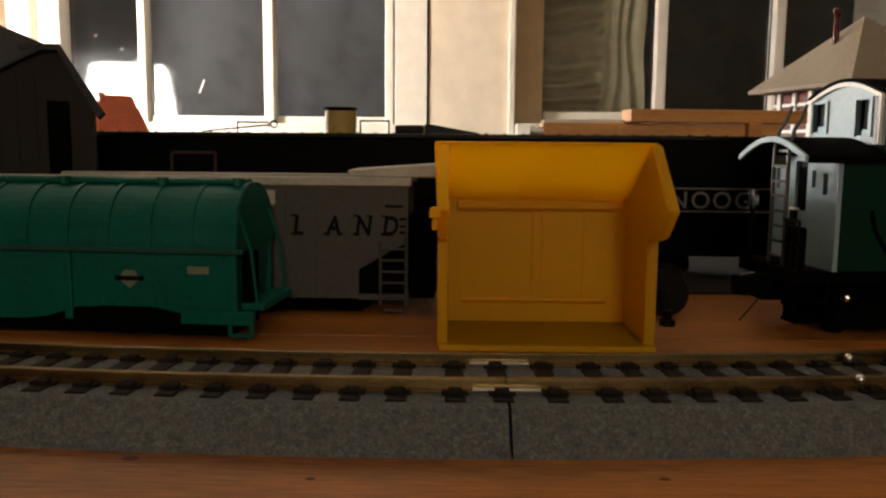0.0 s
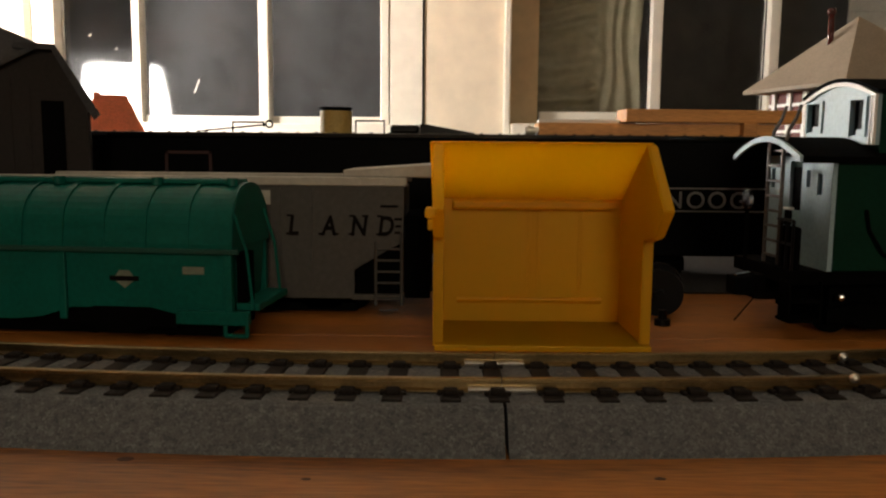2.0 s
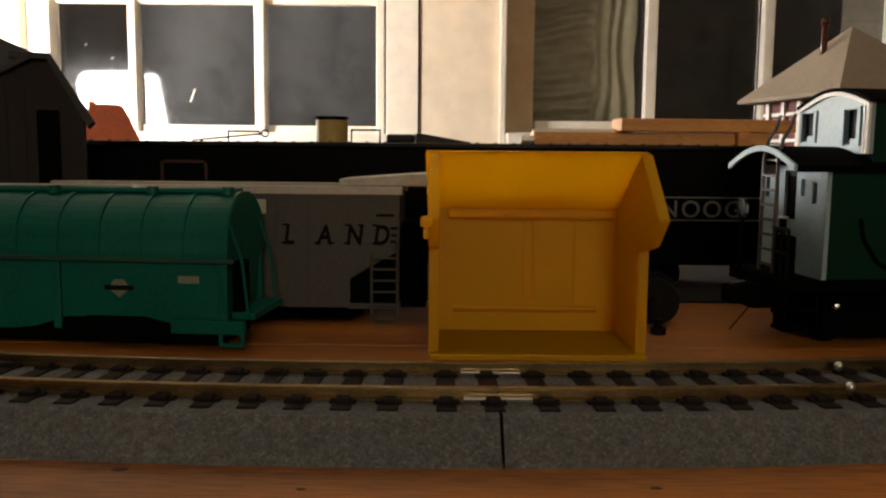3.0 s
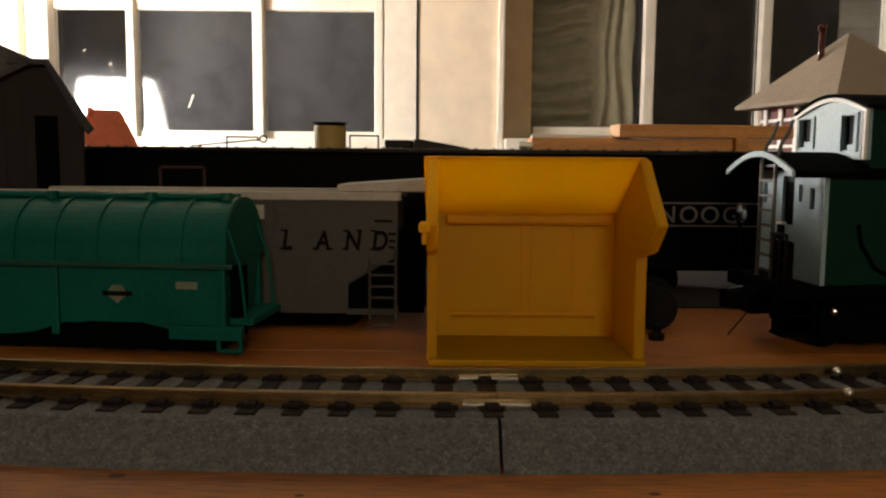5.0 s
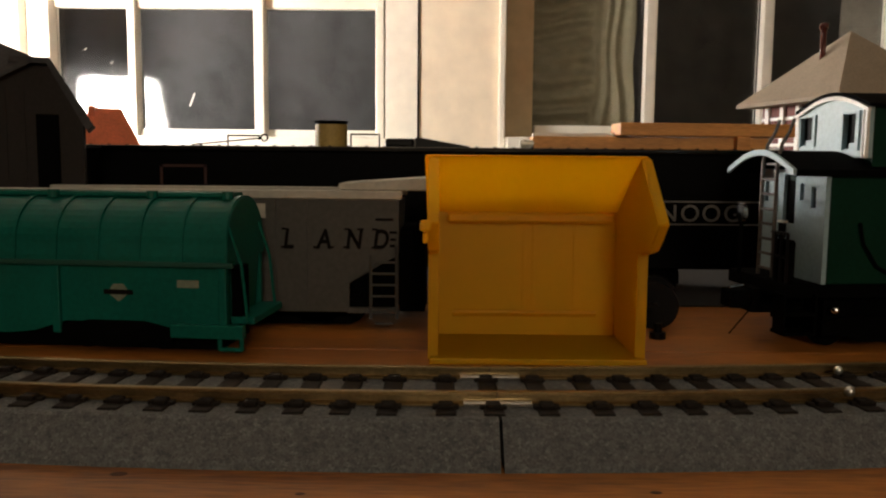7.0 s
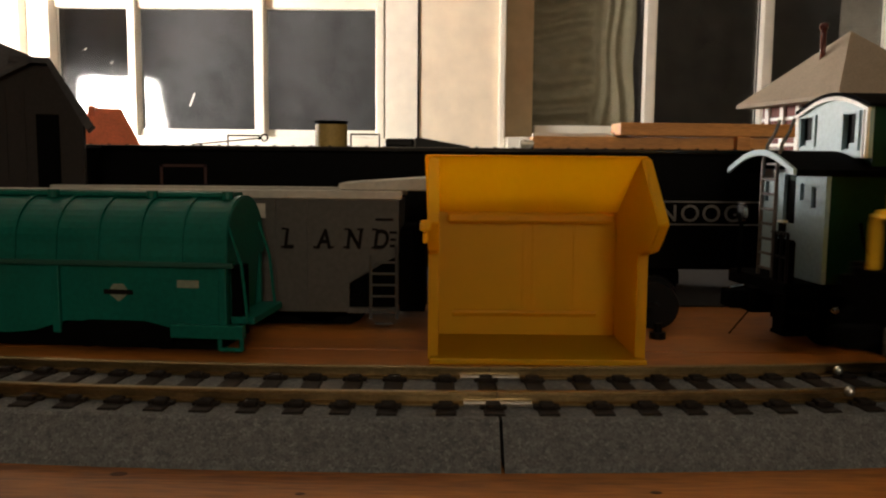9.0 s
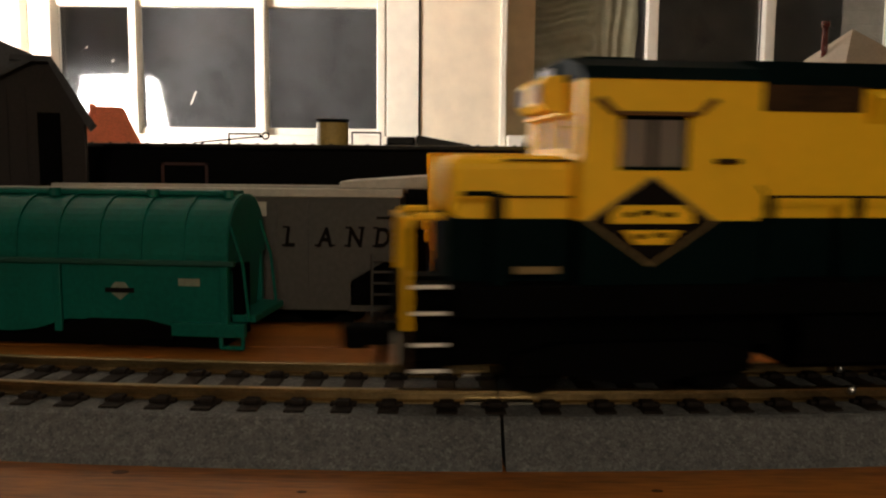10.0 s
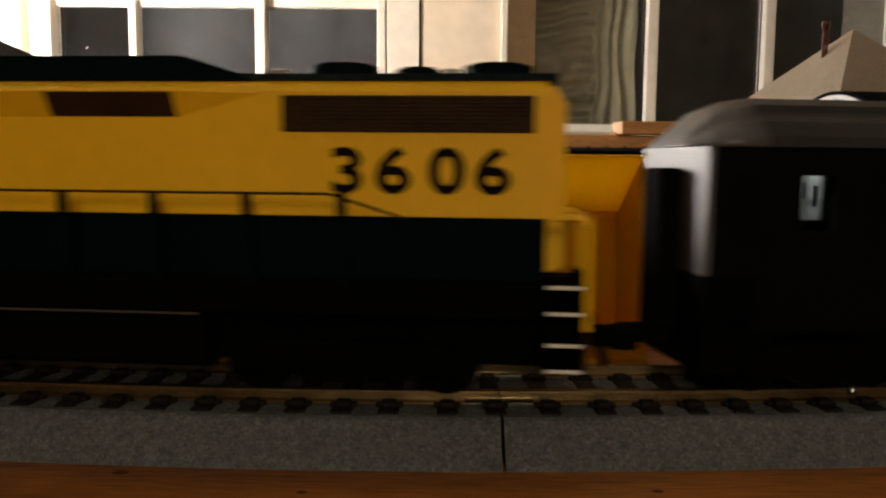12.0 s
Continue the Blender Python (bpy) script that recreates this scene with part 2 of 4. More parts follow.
def room():
    b = B()
    box(b, -2600, 2600, -3000, 2200, -780, -750)
    structure("floor", b, floor_mat, "dark brown floorboards of the dim room", "floor")
    b = B()
    box(b, -2600, 2600, -3000, 2200, 1700, 1740)
    structure("ceiling", b, ceiling_white, "plain cream ceiling of the room", "ceiling")
    # unseen side and rear walls, coloured dark to hold down bounced light
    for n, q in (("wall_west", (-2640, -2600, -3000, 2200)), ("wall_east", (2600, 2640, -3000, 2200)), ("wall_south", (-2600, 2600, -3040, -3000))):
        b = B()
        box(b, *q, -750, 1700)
        structure(n, b, room_wall, "dim brown room wall, out of view", "wall")
    # the wall with two windows
    b = B()
    box(b, -2600, 2600, WALL, WALL + 90, -750, 70)
    box(b, -2600, 2600, WALL, WALL + 90, 1050, 1700)
    box(b, -2600, -940, WALL, WALL + 90, 70, 1050)
    box(b, 958, 2600, WALL, WALL + 90, 70, 1050)
    box(b, -52, 112, WALL, WALL + 90, 70, 1050)
    structure("wall_north", b, wall_cream, "cream painted wall between two windows", "wall")
    b = B()
    box(b, -56, -52, WALL - 3, WALL + 30, 40, 1050)
    structure("trim", b, matt_black, "thin dark gap beside the window casing", "trim")
    b = B()
    box(b, 112, 126, WALL - 14, WALL + 50, 60, 1050, 3)
    structure("trim_casing", b, frame_white, "narrow cream moulding beside the window", "trim")
    # tan colour stands for the reveal lying in shade
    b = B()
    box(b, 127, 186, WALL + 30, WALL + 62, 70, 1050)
    structure("trim_reveal", b, reveal_shaded, "window reveal, its shade put into the tan colour", "trim")
    b = B()
    box(b, -905, -61, WALL - 55, WALL + 40, 70, 96, 3)
    structure("window_sill_west", b, frame_white, "cream white painted window sill", "sill")
    b = B()
    box(b, 127, 950, WALL - 55, WALL + 40, 70, 100, 3)
    structure("window_sill_east", b, frame_white, "cream white painted window sill", "sill")


def window(name, label, uprights, panes, low, high, marks=()):
    w = tagged(new(name), label, "window", "", "structure")
    k = 1.029
    uprights = [(a * k, c * k, o) for a, c, o in uprights]
    panes = [(a * k, c * k) for a, c in panes]
    low, high = 47 + (low - 47) * k, 47 + (high - 47) * k
    for x0, x1, out in uprights:
        b = B()
        box(b, x0, x1, WALL + 40 - out, WALL + 68, 96, 1050, 3)
        part("window_frame", b, frame_white, w)
    for x0, x1 in panes:
        b = B()
        box(b, x0, x1, WALL + 46, WALL + 66, 96, low, 2)
        part("bottom_rail", b, frame_white, w)
        b = B()
        box(b, x0, x1, WALL + 44, WALL + 66, high, high + 25, 3)
        part("crossbar", b, frame_white, w)
        for z0, z1 in ((low, high), (high + 25, 1050)):
            b = B()
            box(b, x0, x1, WALL + 54, WALL + 57, z0, z1)
            p = part("pane", b, pane_glass, w)
            p.visible_shadow = False
    # black strips drawn in for the shadow of the sash beside each pane
    for x0, x1 in panes[:2]:
        b = B()
        box(b, x1 - 2.6, x1 - 0.2, WALL + 50, WALL + 53, low, high, 0.4)
        part("sash_shadow_strip", b, matt_black, w, "black strip for the sash shadow beside the pane")
    # white slivers: the long one a reflection drawn on, the others specks
    for x, z, dx, dz in marks:
        b = B()
        prism(b, [(x - 1.6, z), (x + 1.6, z), (x + dx + 1.6, z + dz), (x + dx - 1.6, z + dz)], "y", WALL + 52.6, WALL + 53.8)
        part("glass_mark", b, frame_white, w, "white sliver on the glass, the long one a reflection")
    return w


def windows():
    window("window_1", "white painted casement window with dark panes, night outside",
           [(-905, -858, 30), (-857, -829, 0), (-828, -800, 24), (-647, -631, 12), (-389, -368, 16), (-141, -123, 13), (-122, -52, 10)],
           [(-800, -647), (-631, -389), (-368, -141)], 112, 357, [(-545, 162, 11, 28), (-766, 278, 4, 5), (-711, 250, 4, 5)])
    window("window_2", "white painted window with dark panes and a cloth outside",
           [(409, 432, 12), (647, 669, 12), (905, 930, 12)],
           [(187, 409), (432, 647), (669, 905)], 126, 402)
    b = B()
    n, h = 110, 300
    rows = []
    for i in range(n + 1):
        u = i / n
        x = 165 + 255 * u
        swag = min(1.0, max(0.0, (0.66 - u) / 0.08))
        line = []
        for k in range(h + 1):
            v = k / h
            w = noise.noise(Vector((u * 3.1, v * 9, 0.7)))
            d = (1 - swag) * (4 * math.sin(u * 49 + 4 * noise.noise(Vector((u * 5, v * 4, 3.1)))) + 3 * noise.noise(Vector((u * 14, v * 5, 1.9))))
            d += swag * (7 * math.sin(v * 165 + 1.6 * math.sin(u * 7) + 3.2 * w) + 7 * noise.noise(Vector((u * 8, v * 40, 0.3))))
            line.append(b.verts.new(Vector((x + 3 * math.sin(v * 30 + u * 5), WALL + 125 + d, 60 + 1000 * v)) * MM))
        rows.append(line)
    for r, q in zip(rows, rows[1:]):
        for k in range(h):
            b.faces.new((r[k], q[k], q[k + 1], r[k + 1]))
    c = new("curtain", mesh("curtain", b, curtain_mat, True))
    sol = c.modifiers.new("thick", "SOLIDIFY")
    sol.thickness = 0.002
    tagged(c, "rumpled grey green cloth hanging behind the glass", "curtain")
    # slatted panel added behind the glass for the lighter grey of this pane
    b = B()
    for i in range(34):
        box(b, 862, 1040, WALL + 104 + (i % 2), WALL + 108 + (i % 2), 60 + 29 * i, 88.6 + 29 * i, 0.6)
    blind = new("pane_grey_panel", mesh("pane_grey_panel", b, panel_grey))
    tagged(blind, "grey slatted panel added behind the glass to lighten the pane", "blind")
    # screens added outside, giving the panes the grey of room reflections
    for n, x0, x1, m in (("backdrop_west", -1500, 530, pane_grey), ("backdrop_east", 530, 1900, pane_dark)):
        b = B()
        box(b, x0, x1, WALL + 420, WALL + 440, -750, 1700)
        structure(n, b, m, "screen added outside the glass, its grey standing in for room reflections", "backdrop")


def table_lamp():
    t = thing("table_lamp", at(-955, 1100, -0.2), "lit table lamp with a glowing white shade", "lamp")
    b = B()
    rod(b, (0, 0, 0), (0, 0, 14), 62, 28, 55)
    part("base", b, pale_plastic, t)
    b = B()
    rod(b, (0, 0, 14), (0, 0, 150), 8, 12)
    part("stem", b, pale_plastic, t)
    b = B()
    bmesh.ops.create_cone(b, cap_ends=True, segments=32, radius1=0.128, radius2=0.103, depth=0.141, matrix=Matrix.Translation((0, 0, 0.208)))
    part("shade", b, lamp_glow, t, "glowing white lampshade", True)


# unseen lamp added as front fill; its light hangs clear of the globe
def fill_lamp():
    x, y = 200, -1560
    t = thing("fill_lamp", at(x, y, -750), "added fill lamp with a warm globe, out of view behind the camera", "lamp")
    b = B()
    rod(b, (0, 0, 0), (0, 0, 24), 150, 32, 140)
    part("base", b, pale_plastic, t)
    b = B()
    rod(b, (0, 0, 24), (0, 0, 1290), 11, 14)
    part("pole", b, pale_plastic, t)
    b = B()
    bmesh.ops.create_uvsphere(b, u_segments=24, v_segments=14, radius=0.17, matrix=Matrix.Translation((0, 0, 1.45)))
    part("globe", b, fill_globe, t, "glowing globe of the added fill lamp", True)
    la = bpy.data.lights.new("fill_lamp_light", "POINT")
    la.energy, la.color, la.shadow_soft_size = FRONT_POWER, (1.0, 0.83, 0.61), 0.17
    ob = new("fill_lamp_light", la)
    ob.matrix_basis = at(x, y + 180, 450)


def knots():
    for x, y, r in ((-48.5, 117.2, 0.9), (-64, 104, 0.7), (31, 112, 0.6), (-20, 110.5, 0.5)):
        b = B()
        bmesh.ops.create_cone(b, cap_ends=True, segments=14, radius1=r * MM, radius2=r * 0.7 * MM, depth=0.06 * MM, matrix=Matrix.Translation(Vector((x, y, 0.03)) * MM) @ Matrix.Diagonal((1.5, 1, 1, 1)))
        part("knot", b, knot_brown, bpy.data.objects["table"])


def table():
    t = thing("table", at(0, 0, 0), "varnished orange pine tabletop carrying the model railway", "table")
    edges = [-420, -240, -110, 72, 200, 335, 480, 640, 800, 960, 1120, 1300, 1460]
    for i, (a, c) in enumerate(zip(edges, edges[1:])):
        b = B()
        box(b, -1150, 1150, a + 0.12, c - 0.12, -26, -0.0, 0.5)
        part("plank", b, table_wood, t)
    for x in (-1080, 1080):
        for y in (-360, 1400):
            b = B()
            box(b, x - 35, x + 35, y - 35, y + 35, -750, -26, 4)
            part("leg", b, table_wood, t)


# ---- the track ----
MIDDLE, RADIUS = (-6.0, 850.5), 711.0


def on_arc(deg, out, z):
    a = radians(deg)
    r = RADIUS + out
    return Vector((MIDDLE[0] + r * math.sin(a), MIDDLE[1] - r * math.cos(a), z)) * MM


def sweep(bm, outline, a0, a1, n):
    rings = [[bm.verts.new(on_arc(a0 + (a1 - a0) * i / n, o, z)) for o, z in outline] for i in range(n + 1)]
    k = len(outline)
    fs = []
    for r, q in zip(rings, rings[1:]):
        for j in range(k):
            fs.append(bm.faces.new((r[j], q[j], q[(j + 1) % k], r[(j + 1) % k])))
    fs += [bm.faces.new(rings[0]), bm.faces.new(rings[-1][::-1])]
    bmesh.ops.recalc_face_normals(bm, faces=fs)
    return bm


def track():
    for a0 in [1.21 + 22.5 * k for k in range(-2, 5)]:
        t = thing("track_section", at(0, 0, 0), "curved model railway track on grey speckled plastic roadbed", "track", "track sections")
        b = B()
        sweep(b, [(21, 0), (20.6, 0.8), (16.2, 6.4), (15.4, 6.8), (-15.4, 6.8), (-16.2, 6.4), (-20.6, 0.8), (-21, 0)], a0 + 0.022, a0 + 22.478, 40)
        part("roadbed", b, ballast, t)
        for s in (8.25, -8.25):
            b = B()
            prof = [(1.3, 7.0), (1.3, 7.3), (0.4, 7.55), (0.4, 8.45), (0.65, 8.6), (0.65, 9.1), (0.5, 9.2), (-0.5, 9.2), (-0.65, 9.1), (-0.65, 8.6), (-0.4, 8.45), (-0.4, 7.55), (-1.3, 7.3), (-1.3, 7.0)]
            sweep(b, [(s + o, z) for o, z in prof], a0 + 0.006, a0 + 22.494, 40)
            part("rail", b, rail_metal, t)
            b = B()
            sweep(b, [(s + o, z) for o, z in [(1.75, 7.02), (1.75, 7.5), (0.75, 7.95), (0.5, 7.95), (0.5, 7.4), (1.4, 7.3)]], a0 - 0.45, a0 + 0.45, 6)
            part("rail_joiner", b, joiner_metal, t)
        b = B()
        box(b, -1.7, 1.7, -14.3, 14.3, 5.9, 7.15, 0.3)
        for s in (-8.25, 8.25):
            for q in (-1, 1):
                near, far = sorted((s + q * 1.2, s + q * 3.5))
                box(b, -1.25, 1.25, near, far, 6.9, 8.0, 0.35)
                near, far = sorted((s + q * 1.2, s + q * 2.7))
                box(b, -2.2, 2.2, near, far, 6.8, 7.5, 0.2)
        me = mesh("tie", b, tie_brown)
        for a in [a0 - 0.06, a0 + 0.64, *[a0 + 1.35 + 0.5975 * i for i in range(34)], a0 + 21.82]:
            o = new("tie", me)
            o.parent = t
            p = on_arc(a, 0, 0)
            o.matrix_basis = pose(p.x, p.y, 0, 0, 0, a)


# ---- standing stock ----


def glint_beads():
    # small metal beads added to make the two glints on the rails
    for x, y, z in ((74.6, 148.9, 8.8), (69.4, 134.2, 8.9)):
        b = B()
        bmesh.ops.create_icosphere(b, subdivisions=3, radius=0.85 * MM, matrix=Matrix.Translation(Vector((x, y, z)) * MM))
        ob = part("rail_glint_bead", b, bead_metal, None, "", True)
        tagged(ob, "tiny shiny bead added for a glint on the rail", "solder", "solder beads")


def wheel_pair(b, x, y, z, r, gauge=8.25):
    for s in (-gauge, gauge):
        rod(b, (x, y + s - 1.2, z), (x, y + s + 1.2, z), r, 24)
        rod(b, (x, y + s - 0.4, z), (x, y + s + 0.4, z), r * 1.1, 24)
    rod(b, (x, y - gauge, z), (x, y + gauge, z), 1.0, 8)


def standing_truck(parent, x, y, r=4.6, base=10.0):
    k = part("truck", frame_of_truck(x, y, r, base), matt_black, parent)
    for s in (-base, base):
        b = B()
        wheel_pair(b, x + s, y, r * 1.1, r)
        part("wheelset", b, matt_black, k)


def frame_of_truck(x, y, r, base):
    b = B()
    for s in (-12.5, 12.5):
        prism(b, [(x - base - 4, r + 1.8), (x - base + 3, r + 3.4), (x + base - 3, r + 3.4), (x + base + 4, r + 1.8), (x + base + 4, r - 1.6), (x + base - 3, r - 1.6), (x + 4, r - 3.2), (x - 4, r - 3.2), (x - base + 3, r - 1.6), (x - base - 4, r - 1.6)], "y", y + s - 1, y + s + 1)
    box(b, x - 3, x + 3, y - 12, y + 12, r - 1, r + 2)
    return b


def green_hopper():
    L, W = 168.0, 32.0
    t = thing("covered_hopper_car", at(-51.8, 192.0, 0, -5.5), "green plastic covered hopper car with ribbed round cover", "rail car")
    side = [(-L, 4.2), (-128, 4.2), (-122, 8.2), (-100, 8.2), (-95, 4.2), (-56, 4.2), (-52, 4.6), (-49, 5.0), (-41, 7.6), (-28, 7.6), (-27, 4.6), (0, 4.1), (0, 22.4), (-L, 22.4)]
    for y in (0.0, 25.0):
        b = B()
        prism(b, side, "y", y, y + 1.4)
        part("side", b, green_plastic, t)
    b = B()
    box(b, -L, -2, 1.4, 25, 8.5, 22.6)
    part("body", b, green_plastic, t)
    b = B()
    prof = [(-0.9, 22.6), (-0.9, 24)]
    for i in range(11):
        a = radians(180 - 9 * i)
        prof.append((12 + 12.4 * math.cos(a), 27 + 10.8 * math.sin(a)))
    prof += [(26 - y, z) for y, z in prof[::-1]]
    prism(b, prof, "x", -L, 0.4)
    part("cover", b, green_plastic, t, "round ribbed green cover")
    for i in range(16):
        b = B()
        big = [(13 + (y - 13) * 1.022, 22.6 + (z - 22.6) * 1.03) for y, z in prof]
        x = -0.4 - 10.6 * i
        prism(b, big, "x", x - 0.55, x + 0.55)
        part("rib", b, green_plastic, t)
    b = B()
    box(b, -L, -2, 9, 18, 37.8, 39.0, 0.3)
    part("running_board", b, green_plastic, t)
    for x in (-0.5, -20, -46):
        b = B()
        rod(b, (x - 2, 8.5, 37.4), (x - 2, 8.5, 39.4), 1.4, 12)
        part("hatch_knob", b, green_plastic, t)
    # darker green puts the cover's shade into the rib's colour
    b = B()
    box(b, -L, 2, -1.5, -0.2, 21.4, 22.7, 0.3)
    part("cover_lip", b, green_shaded, t, "rib under the cover, its shade put into the green")
    for x in (-0.9, -43, -85, -127):
        b = B()
        box(b, x - 1.0, x + 1.0, -1.0, 0.1, 4.6, 21.4, 0.3)
        part("post", b, green_plastic, t)
    # end platform, step irons and end ladder
    b = B()
    box(b, 0, 6.0, 2, 25, 7.4, 9.2, 0.3)
    box(b, -14, 4.2, -1.4, 1, 4.2, 7.6, 0.3)
    part("end_sill", b, green_plastic, t)
    b = B()
    wire(b, [(-1.8, -0.6, 5), (-1.8, -0.6, 1.6), (3.6, -0.6, 1.6), (3.6, -0.6, 7)], 0.55)
    part("step_iron", b, green_plastic, t)
    b = B()
    prism(b, [(-2.2, 8), (-1, 8), (0.2, 22.4), (0, 34), (-2.2, 34)], "y", 5, 23)
    part("end_sheet", b, green_plastic, t)
    for y in (1.2, 23.0):
        b = B()
        wire(b, [(4.6, y, 8), (3.2, y, 22), (0.3, y, 31)], 0.4)
        part("end_post", b, green_plastic, t)
    # black block stands in for the shaded recess at the car end
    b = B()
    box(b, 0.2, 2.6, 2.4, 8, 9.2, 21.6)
    part("end_shade_block", b, matt_black, t)
    # herald and data plate
    b = B()
    box(b, -31.0, -23.6, -0.25, 0, 14.4, 15.6)
    part("herald_bar", b, mark_black, t)
    b = B()
    prism(b, [(-29.5, 15.6), (-25.0, 15.6), (-26.0, 17.0), (-28.5, 17.0)], "y", -0.2, 0)
    prism(b, [(-29.5, 14.4), (-25.0, 14.4), (-27.2, 12.6)], "y", -0.2, 0)
    part("herald", b, mark_cream, t)
    b = B()
    box(b, -12.4, -7.0, -0.2, 0, 16.4, 18.2)
    part("data_plate", b, mark_cream, t)
    # black block fills in underframe and shade down to the tabletop
    b = B()
    box(b, -L + 4, -3, 3, 24, 0.6, 8.5)
    part("dark_underbody", b, matt_black, t)
    standing_truck(t, -28, 13)
    standing_truck(t, -135, 13)


def grey_hopper():
    t = thing("open_hopper_car", at(0, 226, 0), "weathered grey hopper car with black serif lettering", "rail car")
    x0, x1, W = -140.0, -12.4, 33.0
    side = [(x0, 4.7), (-26.4, 4.7), (-26.4, 13.0), (-21, 16.6), (-12.6, 20.8), (x1, 36.6), (x0, 36.6)]
    for y in (0.0, W - 1.2):
        b = B()
        prism(b, side, "y", y, y + 1.2)
        part("side", b, grey_paint, t)
        b = B()
        box(b, x0, x1 + 0.8, y - 0.8, y + 2.0, 36.6, 39.0, 0.3)
        part("top_rail", b, pale_plastic, t, "pale top rail")
        b = B()
        box(b, -27, x1, y - 0.3, y + 1.4, 4.3, 5.9, 0.2)
        part("side_sill", b, grey_paint, t)
    b = B()
    prism(b, [(-26, 13.0), (-12.6, 21), (-12.6, 36), (x0, 36), (x0, 8), (-30, 8)], "y", 1.3, W - 1.3)
    part("hopper_body", b, grey_paint, t)
    # black block stands for the shaded opening beneath the slope sheet
    b = B()
    box(b, -25.8, -13, 1.6, W - 1.6, 4.4, 20.4)
    part("slope_shade_block", b, matt_black, t)
    for i in range(9):
        b = B()
        x = -38.5 - 8.8 * i
        box(b, x - 0.35, x + 0.35, -0.35, 0.1, 5, 36.4)
        part("side_seam", b, grey_paint, t)
    lad = part("ladder", wire(B(), [(-20.2, -1.2, 3.0), (-20.2, -1.2, 21)], 0.45), grey_paint, t)
    part("rail", wire(B(), [(-12.9, -1.2, 3.0), (-12.9, -1.2, 24)], 0.55), grey_paint, lad)
    for z in (1.6, 5.6, 9.4, 12.6, 15.8, 19.0):
        xa, xb = (-19, -14) if z < 3 else (-20.2, -12.9)
        part("rung", wire(B(), [(xa, -1.2, z), (xb, -1.2, z)], 0.35), grey_paint, lad)
    # black block for the end gear, also filling the dark gap beside it
    b = B()
    box(b, -12.3, -5.0, 2, W - 2, 4.5, 28, 0.3)
    wire(b, [(-8, 2, 5), (-8, 2, 28)], 0.6)
    part("end_gear_fill", b, matt_black, t)
    b = B()
    rod(b, (-7.5, 8, 26), (-6.7, 8, 26), 4, 18)
    part("brake_wheel", b, matt_black, t)
    for c, x in (("L", -43.6), ("A", -33.6), ("N", -25.2), ("D", -17.6)):
        letters(c, 7.6, upright(x, -0.1, 22.8) @ Matrix.Diagonal((0.78, 1, 1, 1)), mark_black, t, "letter", 0.16, 0.22)
    for x, z, w in ((-44.8, 22.8, 1.6), (-44.4, 27.9, 1.8), (-35.5, 22.8, 1.9), (-31.6, 22.8, 1.9), (-27.1, 22.8, 1.8), (-26.9, 27.9, 1.6), (-23.2, 27.9, 1.8),
                    (-19.5, 22.8, 1.4), (-19.2, 27.9, 1.4)):
        b = B()
        box(b, x - w / 2, x + w / 2, -0.2, 0.1, z, z + 0.55)
        part("serif", b, mark_black, t)
    b = B()
    for x, z, w in ((-14.0, 27.0, 2.2), (-14.0, 25.0, 1.6), (-14.0, 23.2, 2.0), (-16.5, 30.6, 5)):
        box(b, x - w / 2, x + w / 2, -0.2, 0.1, z, z + 0.7)
    part("small_print", b, mark_black, t)
    b = B()
    box(b, -52.3, -49.8, -0.2, 0.1, 31.2, 35.2)
    part("pale_patch", b, pale_plastic, t)
    # black fill for the underframe and the shaded space below it
    b = B()
    box(b, x0 + 3, -26, 3, W - 3, 0.6, 8.0)
    part("dark_underbody", b, matt_black, t)
    standing_truck(t, -36, W / 2, 4.4, 9)
    standing_truck(t, -118, W / 2, 4.4, 9)
    # loose plate on top
    b = B()
    prism(b, [(-29.4, 39.05), (12, 39.05), (12, 44.0), (-29.4, 41.0)], "y", 0.5, 26)
    bmesh.ops.bevel(b, geom=list(b.edges), offset=0.3 * MM, segments=1, affect="EDGES")
    p = part("plate", b, pale_plastic, None)
    p.matrix_basis = at(0, 226, 0)
    p.name = "loose_cover_plate"
    tagged(p, "pale grey tapered plastic plate lying on the hopper car", "plate")


